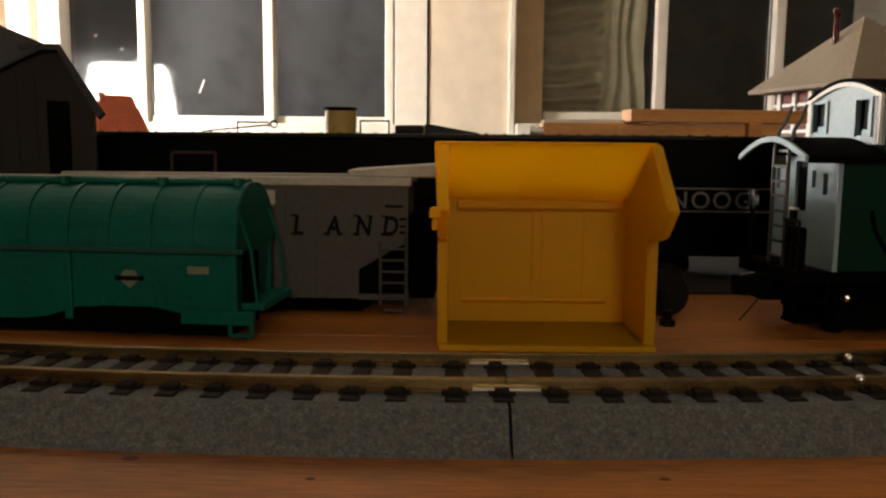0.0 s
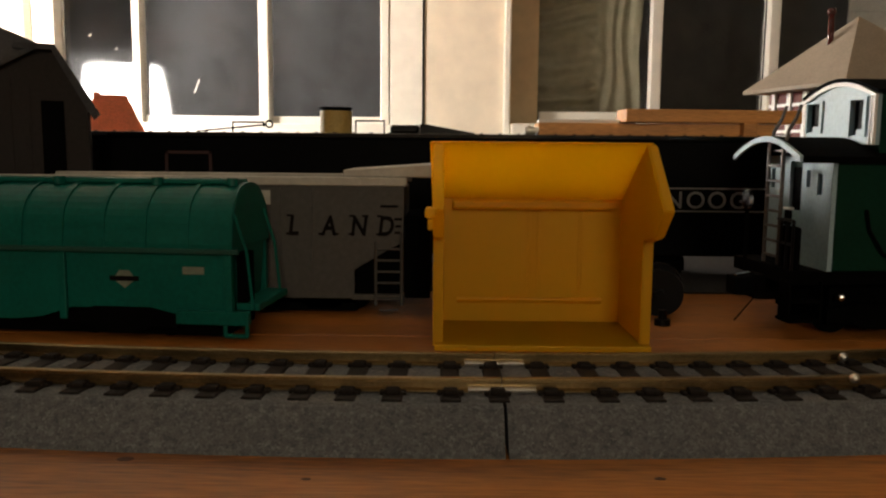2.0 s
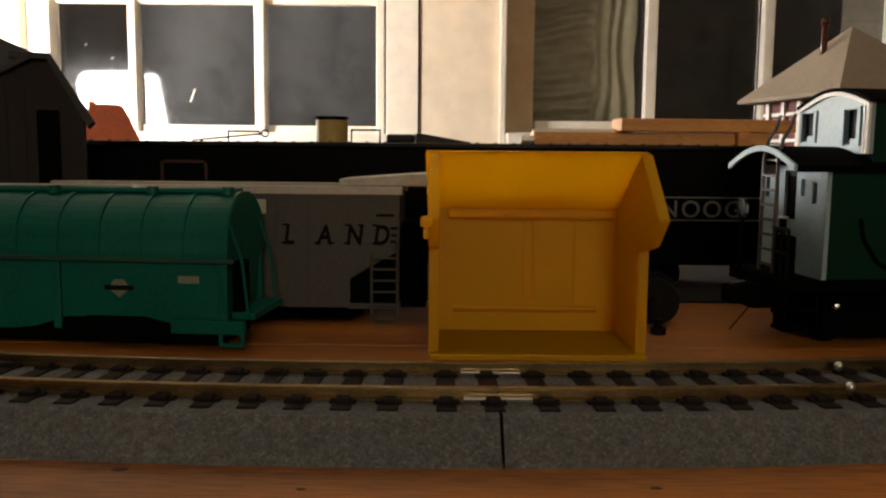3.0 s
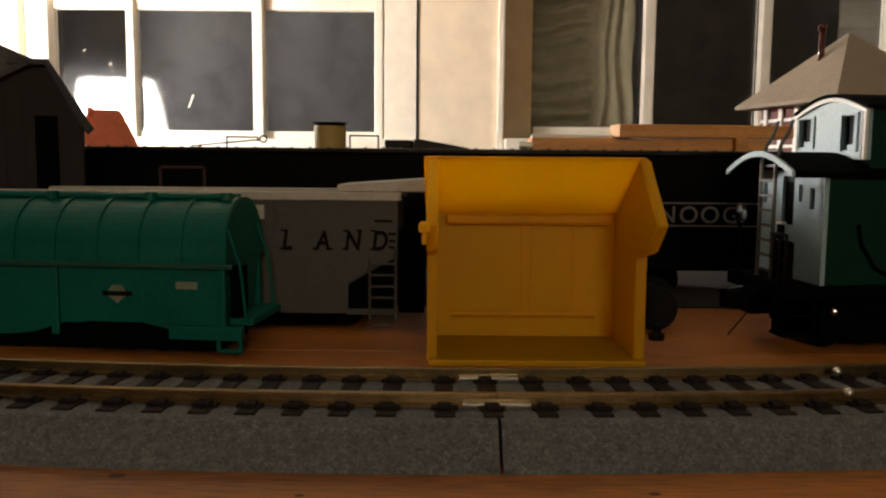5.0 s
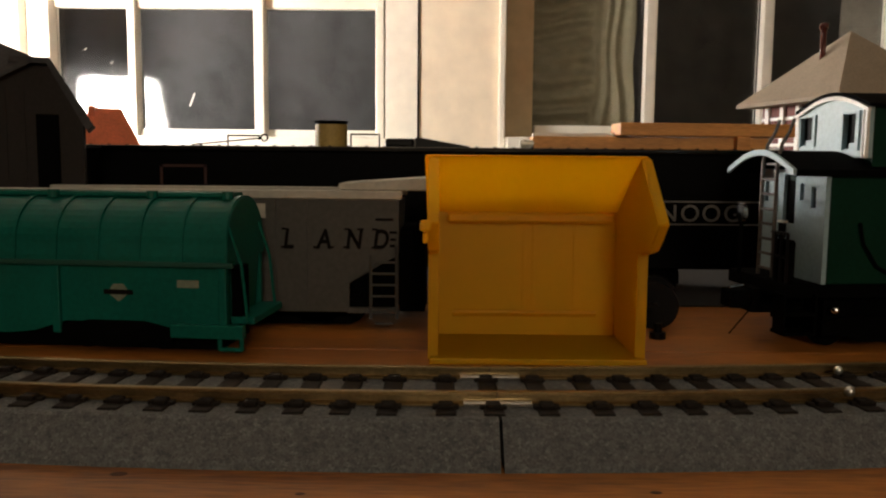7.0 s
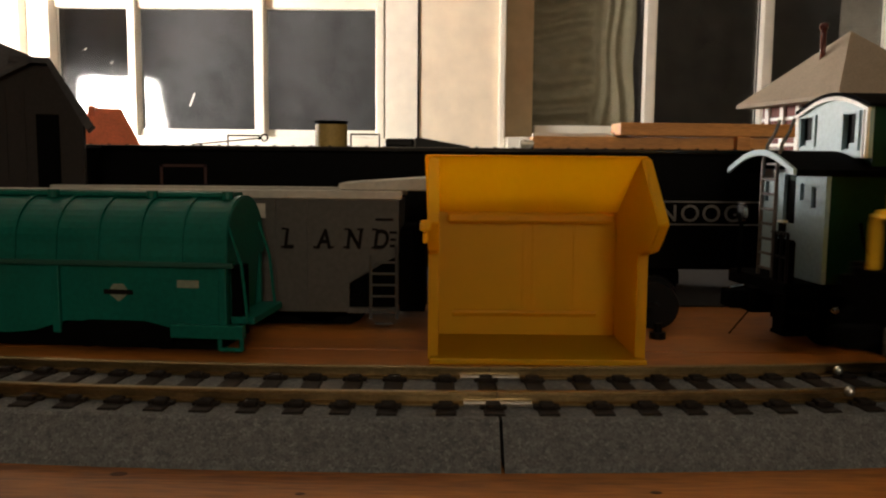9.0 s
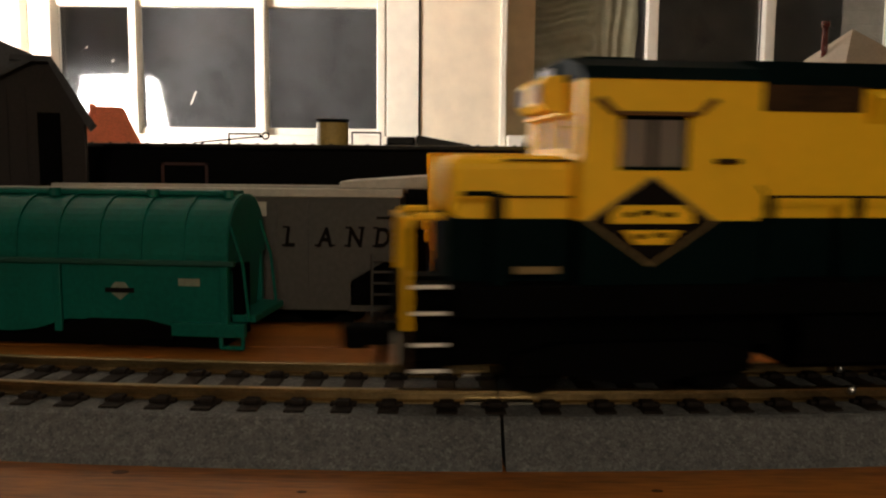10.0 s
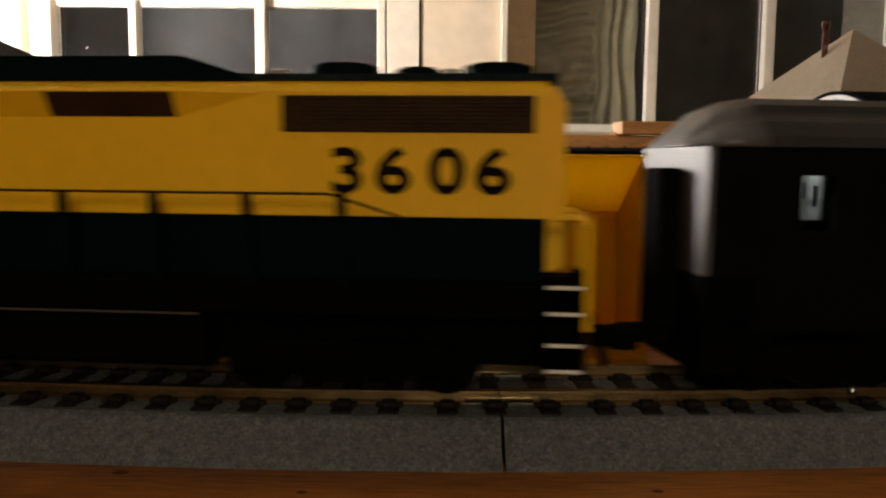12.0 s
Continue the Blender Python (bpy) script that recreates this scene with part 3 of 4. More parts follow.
def yellow_bin():
    t = thing("storage_bin", at(0, 0, 0), "empty yellow plastic stacking bin with an angled front", "bin")
    xl, xr = -3.4, 48.2
    outline = [(188, 0.2), (188, 25.8), (179, 27.6), (171, 34.2), (173, 36.0), (188, 48.4), (190.5, 48.4), (216, 35), (216, 0.2)]
    for x in (xl, xr - 2.4):
        b = B()
        prism(b, outline, "x", x, x + 2.4)
        bmesh.ops.bevel(b, geom=list(b.edges), offset=0.35 * MM, segments=2, affect="EDGES")
        part("side_wall", b, bin_yellow, t)
    b = B()
    prism(b, [(187.6, 48.6), (189.8, 48.9), (216, 35.6), (214, 33.6)], "x", xl - 0.9, xr - 0.6)
    bmesh.ops.bevel(b, geom=list(b.edges), offset=0.3 * MM, segments=2, affect="EDGES")
    part("sloping_panel", b, bin_yellow, t)
    b = B()
    box(b, xl + 2, xr - 2, 213, 215.4, 0.2, 34.5)
    part("back_wall", b, bin_yellow, t)
    b = B()
    box(b, xl + 0.4, xr - 0.2, 185.2, 215, 0.0, 1.4, 0.3)
    part("bottom_wall", b, bin_yellow, t)
    b = B()
    prism(b, [(213.2, 7.9), (212.3, 7.8), (212.1, 7.3), (213.2, 6.0)], "x", 2.6, 41)
    part("ledge", b, bin_yellow, t)
    for x in (21.5, 24.0, 35.0):
        b = B()
        box(b, x - 0.5, x + 0.5, 212.85, 213.2, 9, 33, 0.12)
        part("rib", b, bin_yellow, t)
    b = B()
    box(b, 1.2, 44.6, 209.6, 214, 31.6, 34.0, 0.6)
    part("inner_step", b, bin_yellow, t)
    b = B()
    box(b, xl - 1.6, xl + 1.0, 170.6, 176, 32.4, 34.6, 0.6)
    part("hinge_lug", b, bin_yellow, t)
    b = B()
    box(b, xl - 1.0, xl + 0.2, 173, 190, 29.6, 32.0, 0.4)
    part("rim", b, bin_yellow, t)


def black_car():
    t = thing("long_black_car", at(0, 292, 0), "long glossy black passenger car with white framed lettering", "rail car")
    x0, x1, W = -146.0, 126.0, 33.0
    b = B()
    box(b, x0, x1, 0, W, 9, 50.6, 0.6)
    part("body", b, black_gloss, t)
    b = B()
    box(b, x0 - 1, x1 + 1, -0.9, W + 0.9, 50.6, 52.4, 0.4)
    part("roof_slab", b, roof_gloss, t, "polished black roof")
    b = B()
    for i in range(40):
        x = x0 + 6 + 6.6 * i
        rod(b, (x, 0.4, 52.3), (x, 0.4, 52.75), 0.6, 8)
    tagged(part("rivets", b, black_plastic, t), kind="stuff")
    for z in (33.4, 25.2):
        b = B()
        box(b, 70, 122, -0.25, 0.05, z, z + 0.55)
        part("white_line", b, mark_white, t)
    for c, x in (("N", 81.4), ("O", 89.2), ("O", 96.9), ("G", 104.4)):
        letters(c, 8.6, upright(x, -0.1, 26.6), mark_white, t, "letter", 0, 0.05)
    b = B()
    for q in ((-102, -85.2, 44.6, 45.6), (-102, -85.2, 36.8, 37.8), (-102, -101, 36.8, 45.6), (-86.2, -85.2, 36.8, 45.6)):
        box(b, q[0], q[1], -0.3, 0.1, q[2], q[3])
    part("door_frame", b, dim_red, t, "dark red door frame")
    for x in (-112, 70):
        standing_truck(t, x, W / 2, 5, 13)
    b = B()
    box(b, 78, 126, 1, 3, 9.0, 10.0)
    part("silver_strip", b, silver, t)
    # grey sheet, drawn deeper to darken the shaded wood behind the car
    b = B()
    box(b, -160, 190, 265, 400, 0.0, 0.5, 0.1)
    m = part("track_mat", b, mat_grey, None)
    tagged(m, "thin dark grey sheet under the black car, widened to darken shaded wood", "mat")
    # what lies on its roof
    top = 52.45
    s = thing("wire_spool", at(-42, 304, top), "straw yellow spool with black flanges on the black car", "spool")
    part("core", rod(B(), (0, 0, 0), (0, 0, 8.2), 5.9, 28), spool_yellow, s)
    part("flange", rod(B(), (0, 0, 8.2), (0, 0, 9.2), 5.2, 28), matt_black, s, "black top flange")
    part("flange_rim", rod(B(), (0, 0, 9.0), (0, 0, 9.5), 6.2, 28), matt_black, s)
    for pts, nm in (([(-79, 298, 52.5), (-79, 298, 56.2), (-67.6, 298, 56.2), (-67.6, 298, 54.6)], "wire_bracket"),
                    ([(-34, 298, 52.5), (-34, 298, 57.0), (-23.6, 298, 57.0), (-23.6, 298, 52.5)], "wire_bracket")):
        w = part(nm, wire(B(), pts, 0.32), matt_black, None)
        tagged(w, "thin black wire bracket standing on the black car", "bracket")
    b = B()
    wire(b, [(-92, 297, 52.75), (-66.6, 297, 55.3)], 0.3)
    for i in range(10):
        a, c = i * math.pi / 5, (i + 1) * math.pi / 5
        rod(b, (-65.4 + 1.25 * math.cos(a), 297, 55.5 + 1.25 * math.sin(a)), (-65.4 + 1.25 * math.cos(c), 297, 55.5 + 1.25 * math.sin(c)), 0.32, 6)
    w = part("eye_pin", b, matt_black, None)
    tagged(w, "black pin with a ring end lying on the black car", "pin")
    b = B()
    box(b, -21.5, -11, 298, 312, 52.45, 55.6, 0.9)
    w = part("black_block", b, black_plastic, None)
    tagged(w, "small rounded black plastic block on the black car", "block")
    b = B()
    prism(b, [(-10.5, 52.45), (9.5, 52.45), (9.5, 52.9), (-8.5, 56.0), (-10.5, 56.0)], "y", 299, 309)
    w = part("black_wedge", b, black_plastic, None)
    tagged(w, "thin black plastic wedge lying on the black car", "wedge")
    # strips of pine
    for nm, q, turn in (("pine_strip_low", (0, 88, 0, 12, 0, 4.6), 1.0), ("pine_strip_top", (0, 66, 0, 13, 5.0, 9.7), 4.0)):
        b = B()
        box(b, *q, 0.35)
        w = part("pine_strip", b, board_wood, None)
        w.matrix_basis = at(33, 302, top, turn) if nm.endswith("low") else at(64.5, 298, top, turn)
        tagged(w, "planed pale pine strip stacked on the black car", "wood strip", "pine strips")
    b = B()
    box(b, 108, 113, 300, 306, top, top + 4.95, 0.3)
    w = part("pine_block", b, board_wood, None)
    tagged(w, "small pine packing block under the strip", "wood block")
    b = B()
    box(b, 33.5, 70, 306, 312, top + 4.65, top + 6.0, 0.3)
    w = part("white_strip", b, white_trim, None)
    tagged(w, "thin white strip lying on the pine strip", "strip")
    b = B()
    rod(b, (28, 300, top + 1.5), (33, 300, top + 1.5), 1.4, 12)
    rod(b, (28.8, 300, top + 1.5), (29.8, 300, top + 1.5), 2.0, 12)
    w = part("brass_fitting", b, joiner_metal, None)
    tagged(w, "tiny turned metal fitting lying on the black car", "fitting")


def loose_wheels():
    t = thing("wheelset", at(62.6, 236, 6.7, -14), "black model wheelset standing loose on the tabletop", "wheelset")
    part("wheel", rod(B(), (0, -8.5, 0), (0, -5.5, 0), 6.7, 28), black_plastic, t)
    part("wheel", rod(B(), (0, 5.5, 0), (0, 8.5, 0), 6.7, 28), black_plastic, t)
    part("axle", rod(B(), (0, -11, 0), (0, 11, 0), 1.4, 10), black_plastic, t)
    b = B()
    rod(b, (0, 0, 0), (0, 0, 1.8), 2.2, 14)
    rod(b, (0, 0, 1.8), (0, 0, 4.2), 1.2, 12)
    k = part("knob", b, black_plastic, None)
    k.matrix_basis = at(58.5, 216, 0)
    tagged(k, "tiny black knob standing on the tabletop", "knob")


def caboose():
    t = thing("caboose", at(94.5, 200, 0, 5), "dark green caboose with pale mint end and cupola", "rail car")
    L, W = 116.0, 34.0
    b = B()
    box(b, 1.2, L, 0, W, 17.5, 46, 0.3)
    part("body", b, caboose_green, t)
    # end wall with its door and slots
    b = B()
    panel(b, "x", 0, W, 17.5, 46, 0, 1.2, [(4.4, 6.8, 36.3, 41.6), (10.2, 12.2, 38.0, 42.4), (14.4, 20.6, 19.5, 44.6), (29, 31, 37, 42.5)])
    part("end_wall", b, mint, t, "pale mint end wall")
    # black sheet stands for the unlit inside behind door and slots
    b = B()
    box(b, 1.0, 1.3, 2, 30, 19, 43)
    part("dark_inside_sheet", b, matt_black, t)
    b = B()
    box(b, 0.4, 0.9, 14.5, 20.5, 19.5, 31.5)
    part("door", b, mint, t)
    b = B()
    arc = [(-1.4, 46)] + [(-1.4 + (W + 2.8) * i / 14, 46 + 5.0 * math.sin(math.pi * i / 14)) for i in range(15)] + [(W + 1.4, 46)]
    inner = [(y, z - 1.6) for y, z in arc[1:-1]]
    b2 = arc[1:-1] + inner[::-1]
    prism(b, b2, "x", -8.7, L + 4)
    part("roof", b, matt_black, t, "black roof")
    b = B()
    prism(b, [(y, z + 0.15) for y, z in arc[1:-1]] + [(y, z - 1.3) for y, z in arc[1:-1]][::-1], "x", -9.5, -8.7)
    part("roof_edge", b, mint, t, "pale roof edge")
    # cupola
    cx = 10.6

    def arch(z, rise, y0=0.2, y1=33.8):
        return [(y0 + (y1 - y0) * i / 16, z + rise * math.sin(math.pi * i / 16)) for i in range(17)]
    b = B()
    box(b, cx + 1.4, cx + 32, 0.8, W - 0.8, 46, 62)
    part("cupola", b, caboose_green, t)
    b = B()
    panel(b, "x", 0.6, W - 0.6, 49, 61.6, cx, cx + 1.1, [(4.9, 11.6, 51.4, 60.6), (25.3, 32.6, 52.6, 60.6)])
    prism(b, arch(61.6, 3.8, 0.6, W - 0.6), "x", cx, cx + 1.1)
    part("cupola_end", b, mint, t, "pale mint cupola end")
    b = B()
    box(b, cx + 1.12, cx + 1.38, 2.4, 33, 50, 61)
    part("cupola_glass", b, black_gloss, t)
    for y0, y1, z0 in ((4.9, 11.6, 51.4), (25.3, 32.6, 52.6)):
        b = B()
        for q in ((y0 - 0.5, y0 + 0.9, z0 - 0.4, 61.0), (y1 - 0.1, y1 + 0.5, z0 - 0.4, 61.0), (y0 + 0.9, y1 - 0.1, 60.3, 61.0)):
            box(b, cx - 0.5, cx + 0.3, q[0], q[1], q[2], q[3], 0.1)
        fr = part("cupola_window_frame", b, mint, t)
        b = B()
        box(b, cx + 0.3, cx + 0.9, y0 + 1.4, y0 + 2.3, z0, 57.5, 0.1)
        box(b, cx + 0.3, cx + 0.9, y0 + 0.9, y1 - 2.0, z0, z0 + 1.5, 0.1)
        part("inner_sash", b, mint, fr)
    b = B()
    prism(b, arch(61.4, 3.9) + arch(60.5, 3.7)[::-1], "x", cx - 0.9, cx - 0.1)
    box(b, cx - 0.9, cx - 0.1, 0.3, 1.3, 49, 61.2, 0.15)
    box(b, cx - 0.7, cx - 0.1, 2.2, 2.7, 49, 61.4, 0.1)
    part("cupola_moulding", b, white_trim, t, "white moulding round the cupola end")
    b = B()
    prism(b, arch(62.4, 3.9, -0.6, W + 0.6) + arch(61.6, 3.8, -0.6, W + 0.6)[::-1], "x", cx - 1.0, cx + 34)
    part("cupola_roof", b, matt_black, t)
    # end platform, ladder, railing, brake wheel
    b = B()
    box(b, -9, L, 1, W - 1, 13.8, 17.5, 0.3)
    part("dark_underbody", b, matt_black, t)
    lad = part("ladder", wire(B(), [(-8.0, 9.5, 18), (-8.0, 9.5, 48), (-7.0, 9.5, 52.5), (-5.2, 9.5, 55.5), (-4, 9.5, 59)], 0.5), dull_metal, t)
    part("ladder_rail", wire(B(), [(-8.0, 17, 18), (-8.0, 17, 48), (-7.0, 17, 52.5), (-5.2, 17, 55.5), (-4, 17, 59)], 0.5), dull_metal, lad)
    for i in range(9):
        z = 20 + 3.9 * i
        x = -8.0 if z < 47 else -6.8
        part("rung", wire(B(), [(x, 9.5, z), (x, 17, z)], 0.4), dull_metal, lad)
    b = B()
    for y in (1.5, 4.5, 7.5):
        wire(b, [(-8.4, y, 17), (-8.4, y, 30)], 0.4)
    wire(b, [(-8.4, 1.5, 30), (-8.4, 9.5, 30)], 0.4)
    wire(b, [(-8.4, 1.5, 24), (-8.4, 9.5, 24)], 0.35)
    part("end_railing", b, black_plastic, t)
    b = B()
    box(b, -9.5, -1, -0.5, 6, 4.5, 5.3)
    box(b, -9.5, -1, -0.5, 6, 9.5, 10.3)
    box(b, -9.5, -9, -0.5, 5, 4.5, 15)
    box(b, -1.4, -0.8, -0.5, 5, 4.5, 15)
    part("steps", b, matt_black, t)
    b = B()
    rod(b, (-10, 25, 34), (-9, 25, 34), 2.6, 18)
    part("brake_wheel", b, silver, t, "shiny brake wheel")
    # solid black block covers both the brake stand and the shadow around it
    b = B()
    box(b, -8.2, -6.2, 1.0, 8.6, 17.5, 28.5, 0.8)
    box(b, -7.8, -6.6, 5.6, 8.2, 28.5, 32.5, 0.5)
    stand = part("dark_stand_block", b, matt_black, t, "black block for brake stand and shadow on the end platform")
    b = B()
    box(b, -8.0, -6.4, 5.4, 8.4, 32.5, 33.1, 0.25)
    part("cap", b, bead_metal, stand, "bright metal cap")
    b = B()
    rod(b, (-9.5, 25, 17), (-9.5, 25, 34), 0.6, 8)
    part("brake_staff", b, matt_black, t)
    b = B()
    wire(b, [(9, -0.8, 33), (10, -0.8, 28), (14, -0.8, 22), (20, -0.8, 19)], 0.4)
    part("grab_iron", b, matt_black, t)
    # black block put in for the shade beneath the caboose
    b = B()
    box(b, 4, L - 4, 5, W - 5, 3, 14.8)
    part("underside_shade", b, matt_black, t)
    b = B()
    wire(b, [(-10, 12, 14), (-13, 11, 9), (-17, 10, 5), (-19, 9, 3.4)], 0.2)
    part("air_hose", b, matt_black, t)
    for x in (17, 94):
        standing_truck(t, x, W / 2, 5.2, 10)
    b = B()
    bmesh.ops.create_icosphere(b, subdivisions=2, radius=1.2 * MM, matrix=Matrix.Translation(Vector((6, 3, 10.5)) * MM))
    part("journal_cap", b, silver, t)
    b = B()
    box(b, -17, -11, 14, 20, 9.0, 14.0, 0.6)
    box(b, -11.5, 6, 13, 21, 8.0, 14.6, 0.4)
    part("coupler", b, matt_black, t)
    b = B()
    wire(b, [(-16, 16, 14.2), (-12, 17, 14.6), (-10, 18, 14.2)], 0.5)
    part("coupler_pin", b, silver, t)


# ---- model buildings ----


def station():
    t = thing("station_house", at(0, 0, 0), "dark red model station with a tan hipped roof", "model building")
    def plan(u, v):
        # u along the front from the near corner, v into the depth
        return 144 + u * 0.985 - v * 0.21, 300 + u * 0.1 + v * 0.985
    b = B()
    D, F, E, Rz = 66.0, 53.0, 73.3, 101.2
    c = [plan(0, 0), plan(F, 0), plan(F, D), plan(0, D)]
    lo = [b.verts.new(Vector((x, y, E - 1.4)) * MM) for x, y in c]
    hi = [b.verts.new(Vector((x, y, E)) * MM) for x, y in c]
    a = b.verts.new(Vector((*plan(26.5, 31), Rz)) * MM)
    b.faces.new(lo)
    for i in range(4):
        b.faces.new((lo[i], lo[(i + 1) % 4], hi[(i + 1) % 4], hi[i]))
        b.faces.new((hi[i], hi[(i + 1) % 4], a))
    bmesh.ops.recalc_face_normals(b, faces=list(b.faces))
    part("roof", b, roof_tan, t, "tan grey hipped roof")
    b = B()
    prism(b, [plan(9, 9), plan(F - 9, 9), plan(F - 9, D - 6), plan(9, D - 6)], "z", 0, E - 1.5)
    part("wall", b, red_wall, t)
    for v in (55.5, 45, 34.5, 24, 13.5):
        b = B()
        prism(b, [plan(7.8, v - 1.2), plan(8.9, v - 1.2), plan(8.9, v + 1.2), plan(7.8, v + 1.2)], "z", 52, E - 1.6)
        part("post", b, white_trim, t, "white window post")
    for zz in (55, 66):
        b = B()
        prism(b, [plan(8.3, 10), plan(8.95, 10), plan(8.95, 60), plan(8.3, 60)], "z", zz, zz + 1.3)
        part("glazing_bar", b, white_trim, t)
    b = B()
    x, y = plan(17, 34)
    rod(b, (x, y, 84), (x, y, 103), 1.25, 16)
    rod(b, (x, y, 102.2), (x, y, 104.4), 1.8, 16)
    part("chimney", b, pipe_red, t, "dark red stove pipe", True)


def barn():
    t = thing("barn", at(-129, 256, 0, 22), "dark model barn with a steep grey gabled roof", "model building")
    b = B()
    prism(b, [(-46, 0), (14.4, 0), (14.4, 61.0), (4.9, 76.0), (-1.5, 76.0), (-46, 51)], "y", 0, 3)
    prism(b, [(-46, 0), (14.4, 0), (14.4, 61.0), (4.7, 76.0), (-5.9, 76.0), (-46, 97)], "y", 22, 25)
    box(b, 11.4, 14.4, 3, 22, 0, 60)
    part("wall", b, barn_wall, t)
    b = B()
    prism(b, [(-5.9, 76.6), (4.7, 76.6), (15.6, 56.0), (17.6, 58.0), (5.7, 78.3), (-5.4, 78.3)], "y", -3, 26)
    part("roof", b, barn_grey, t, "grey steep gabled roof")
    b = B()
    near = [(1.0, -3.0, 76.9), (-46.0, -3.0, 50.6)]
    far = [(-46.0, 26.0, 98.6), (-5.6, 26.0, 77.4)]
    lo = [b.verts.new(Vector((x, y, z)) * MM) for x, y, z in near + far]
    hi = [b.verts.new(Vector((x, y, z + 1.5)) * MM) for x, y, z in near + far]
    b.faces.new(lo[::-1])
    b.faces.new(hi)
    for i in range(4):
        b.faces.new((lo[i], lo[(i + 1) % 4], hi[(i + 1) % 4], hi[i]))
    bmesh.ops.recalc_face_normals(b, faces=list(b.faces))
    part("roof_slope", b, barn_grey, t)
    # black panel on the closed wall stands for the doorway's dark inside
    b = B()
    box(b, 1.0, 7.5, -0.6, 0.2, 14, 61)
    part("doorway", b, matt_black, t, "black panel for the dark inside of the doorway")
    for i in range(9):
        b = B()
        x = -44 + 5.2 * i
        box(b, x - 0.3, x + 0.3, -0.35, 0.05, 0.2, min(70, 50 + (x + 46) * 0.56))
        part("batten", b, barn_wall, t)


def red_house():
    t = thing("red_roofed_house", at(-173, 420, 0, 20), "small model house with an orange red hipped roof", "model building")
    b = B()
    prism(b, [(-12, 0), (13.5, 0), (13.5, 53), (-12, 53)], "y", 0, 30)
    part("wall", b, red_wall, t)
    b = B()
    lo = [b.verts.new(Vector(p) * MM) for p in ((-14, -3, 54.4), (15.5, -3, 54.4), (15.5, 33, 54.4), (-14, 33, 54.4))]
    hi = [b.verts.new(Vector(p) * MM) for p in ((-9, 11, 73.6), (6.4, 11, 73.6), (6.4, 19, 73.6), (-9, 19, 73.6))]
    b.faces.new(lo)
    b.faces.new(hi)
    for i in range(4):
        b.faces.new((lo[i], lo[(i + 1) % 4], hi[(i + 1) % 4], hi[i]))
    bmesh.ops.recalc_face_normals(b, faces=list(b.faces))
    part("roof", b, red_roof, t, "orange red hipped roof")
    b = B()
    box(b, -14.5, 16, -3.5, 33.5, 53, 54.3)
    part("eave", b, white_trim, t, "white eave board")
    b = B()
    box(b, -9.5, -6.5, 8, 11, 64, 75)
    part("chimney", b, red_roof, t)


# ---- the train ----


def rolling_truck(parent, x, base, r):
    b = frame_of_truck(x, 0, r, base)
    k = part("truck", b, matt_black, parent)
    out = []
    for s in (-base, base):
        b = B()
        for y in (-8.25, 8.25):
            rod(b, (0, y - 1.2, 0), (0, y + 1.2, 0), r, 24)
        rod(b, (0, -8, 0), (0, 8, 0), 1.0, 8)
        rod(b, (0, -9.6, r * 0.5), (0, 9.6, r * 0.5), 0.5, 6)
        w = part("wheelset", b, matt_black, k)
        w.matrix_basis = at(x + s, 0, r)
        out.append((w, x + s, r))
    return out


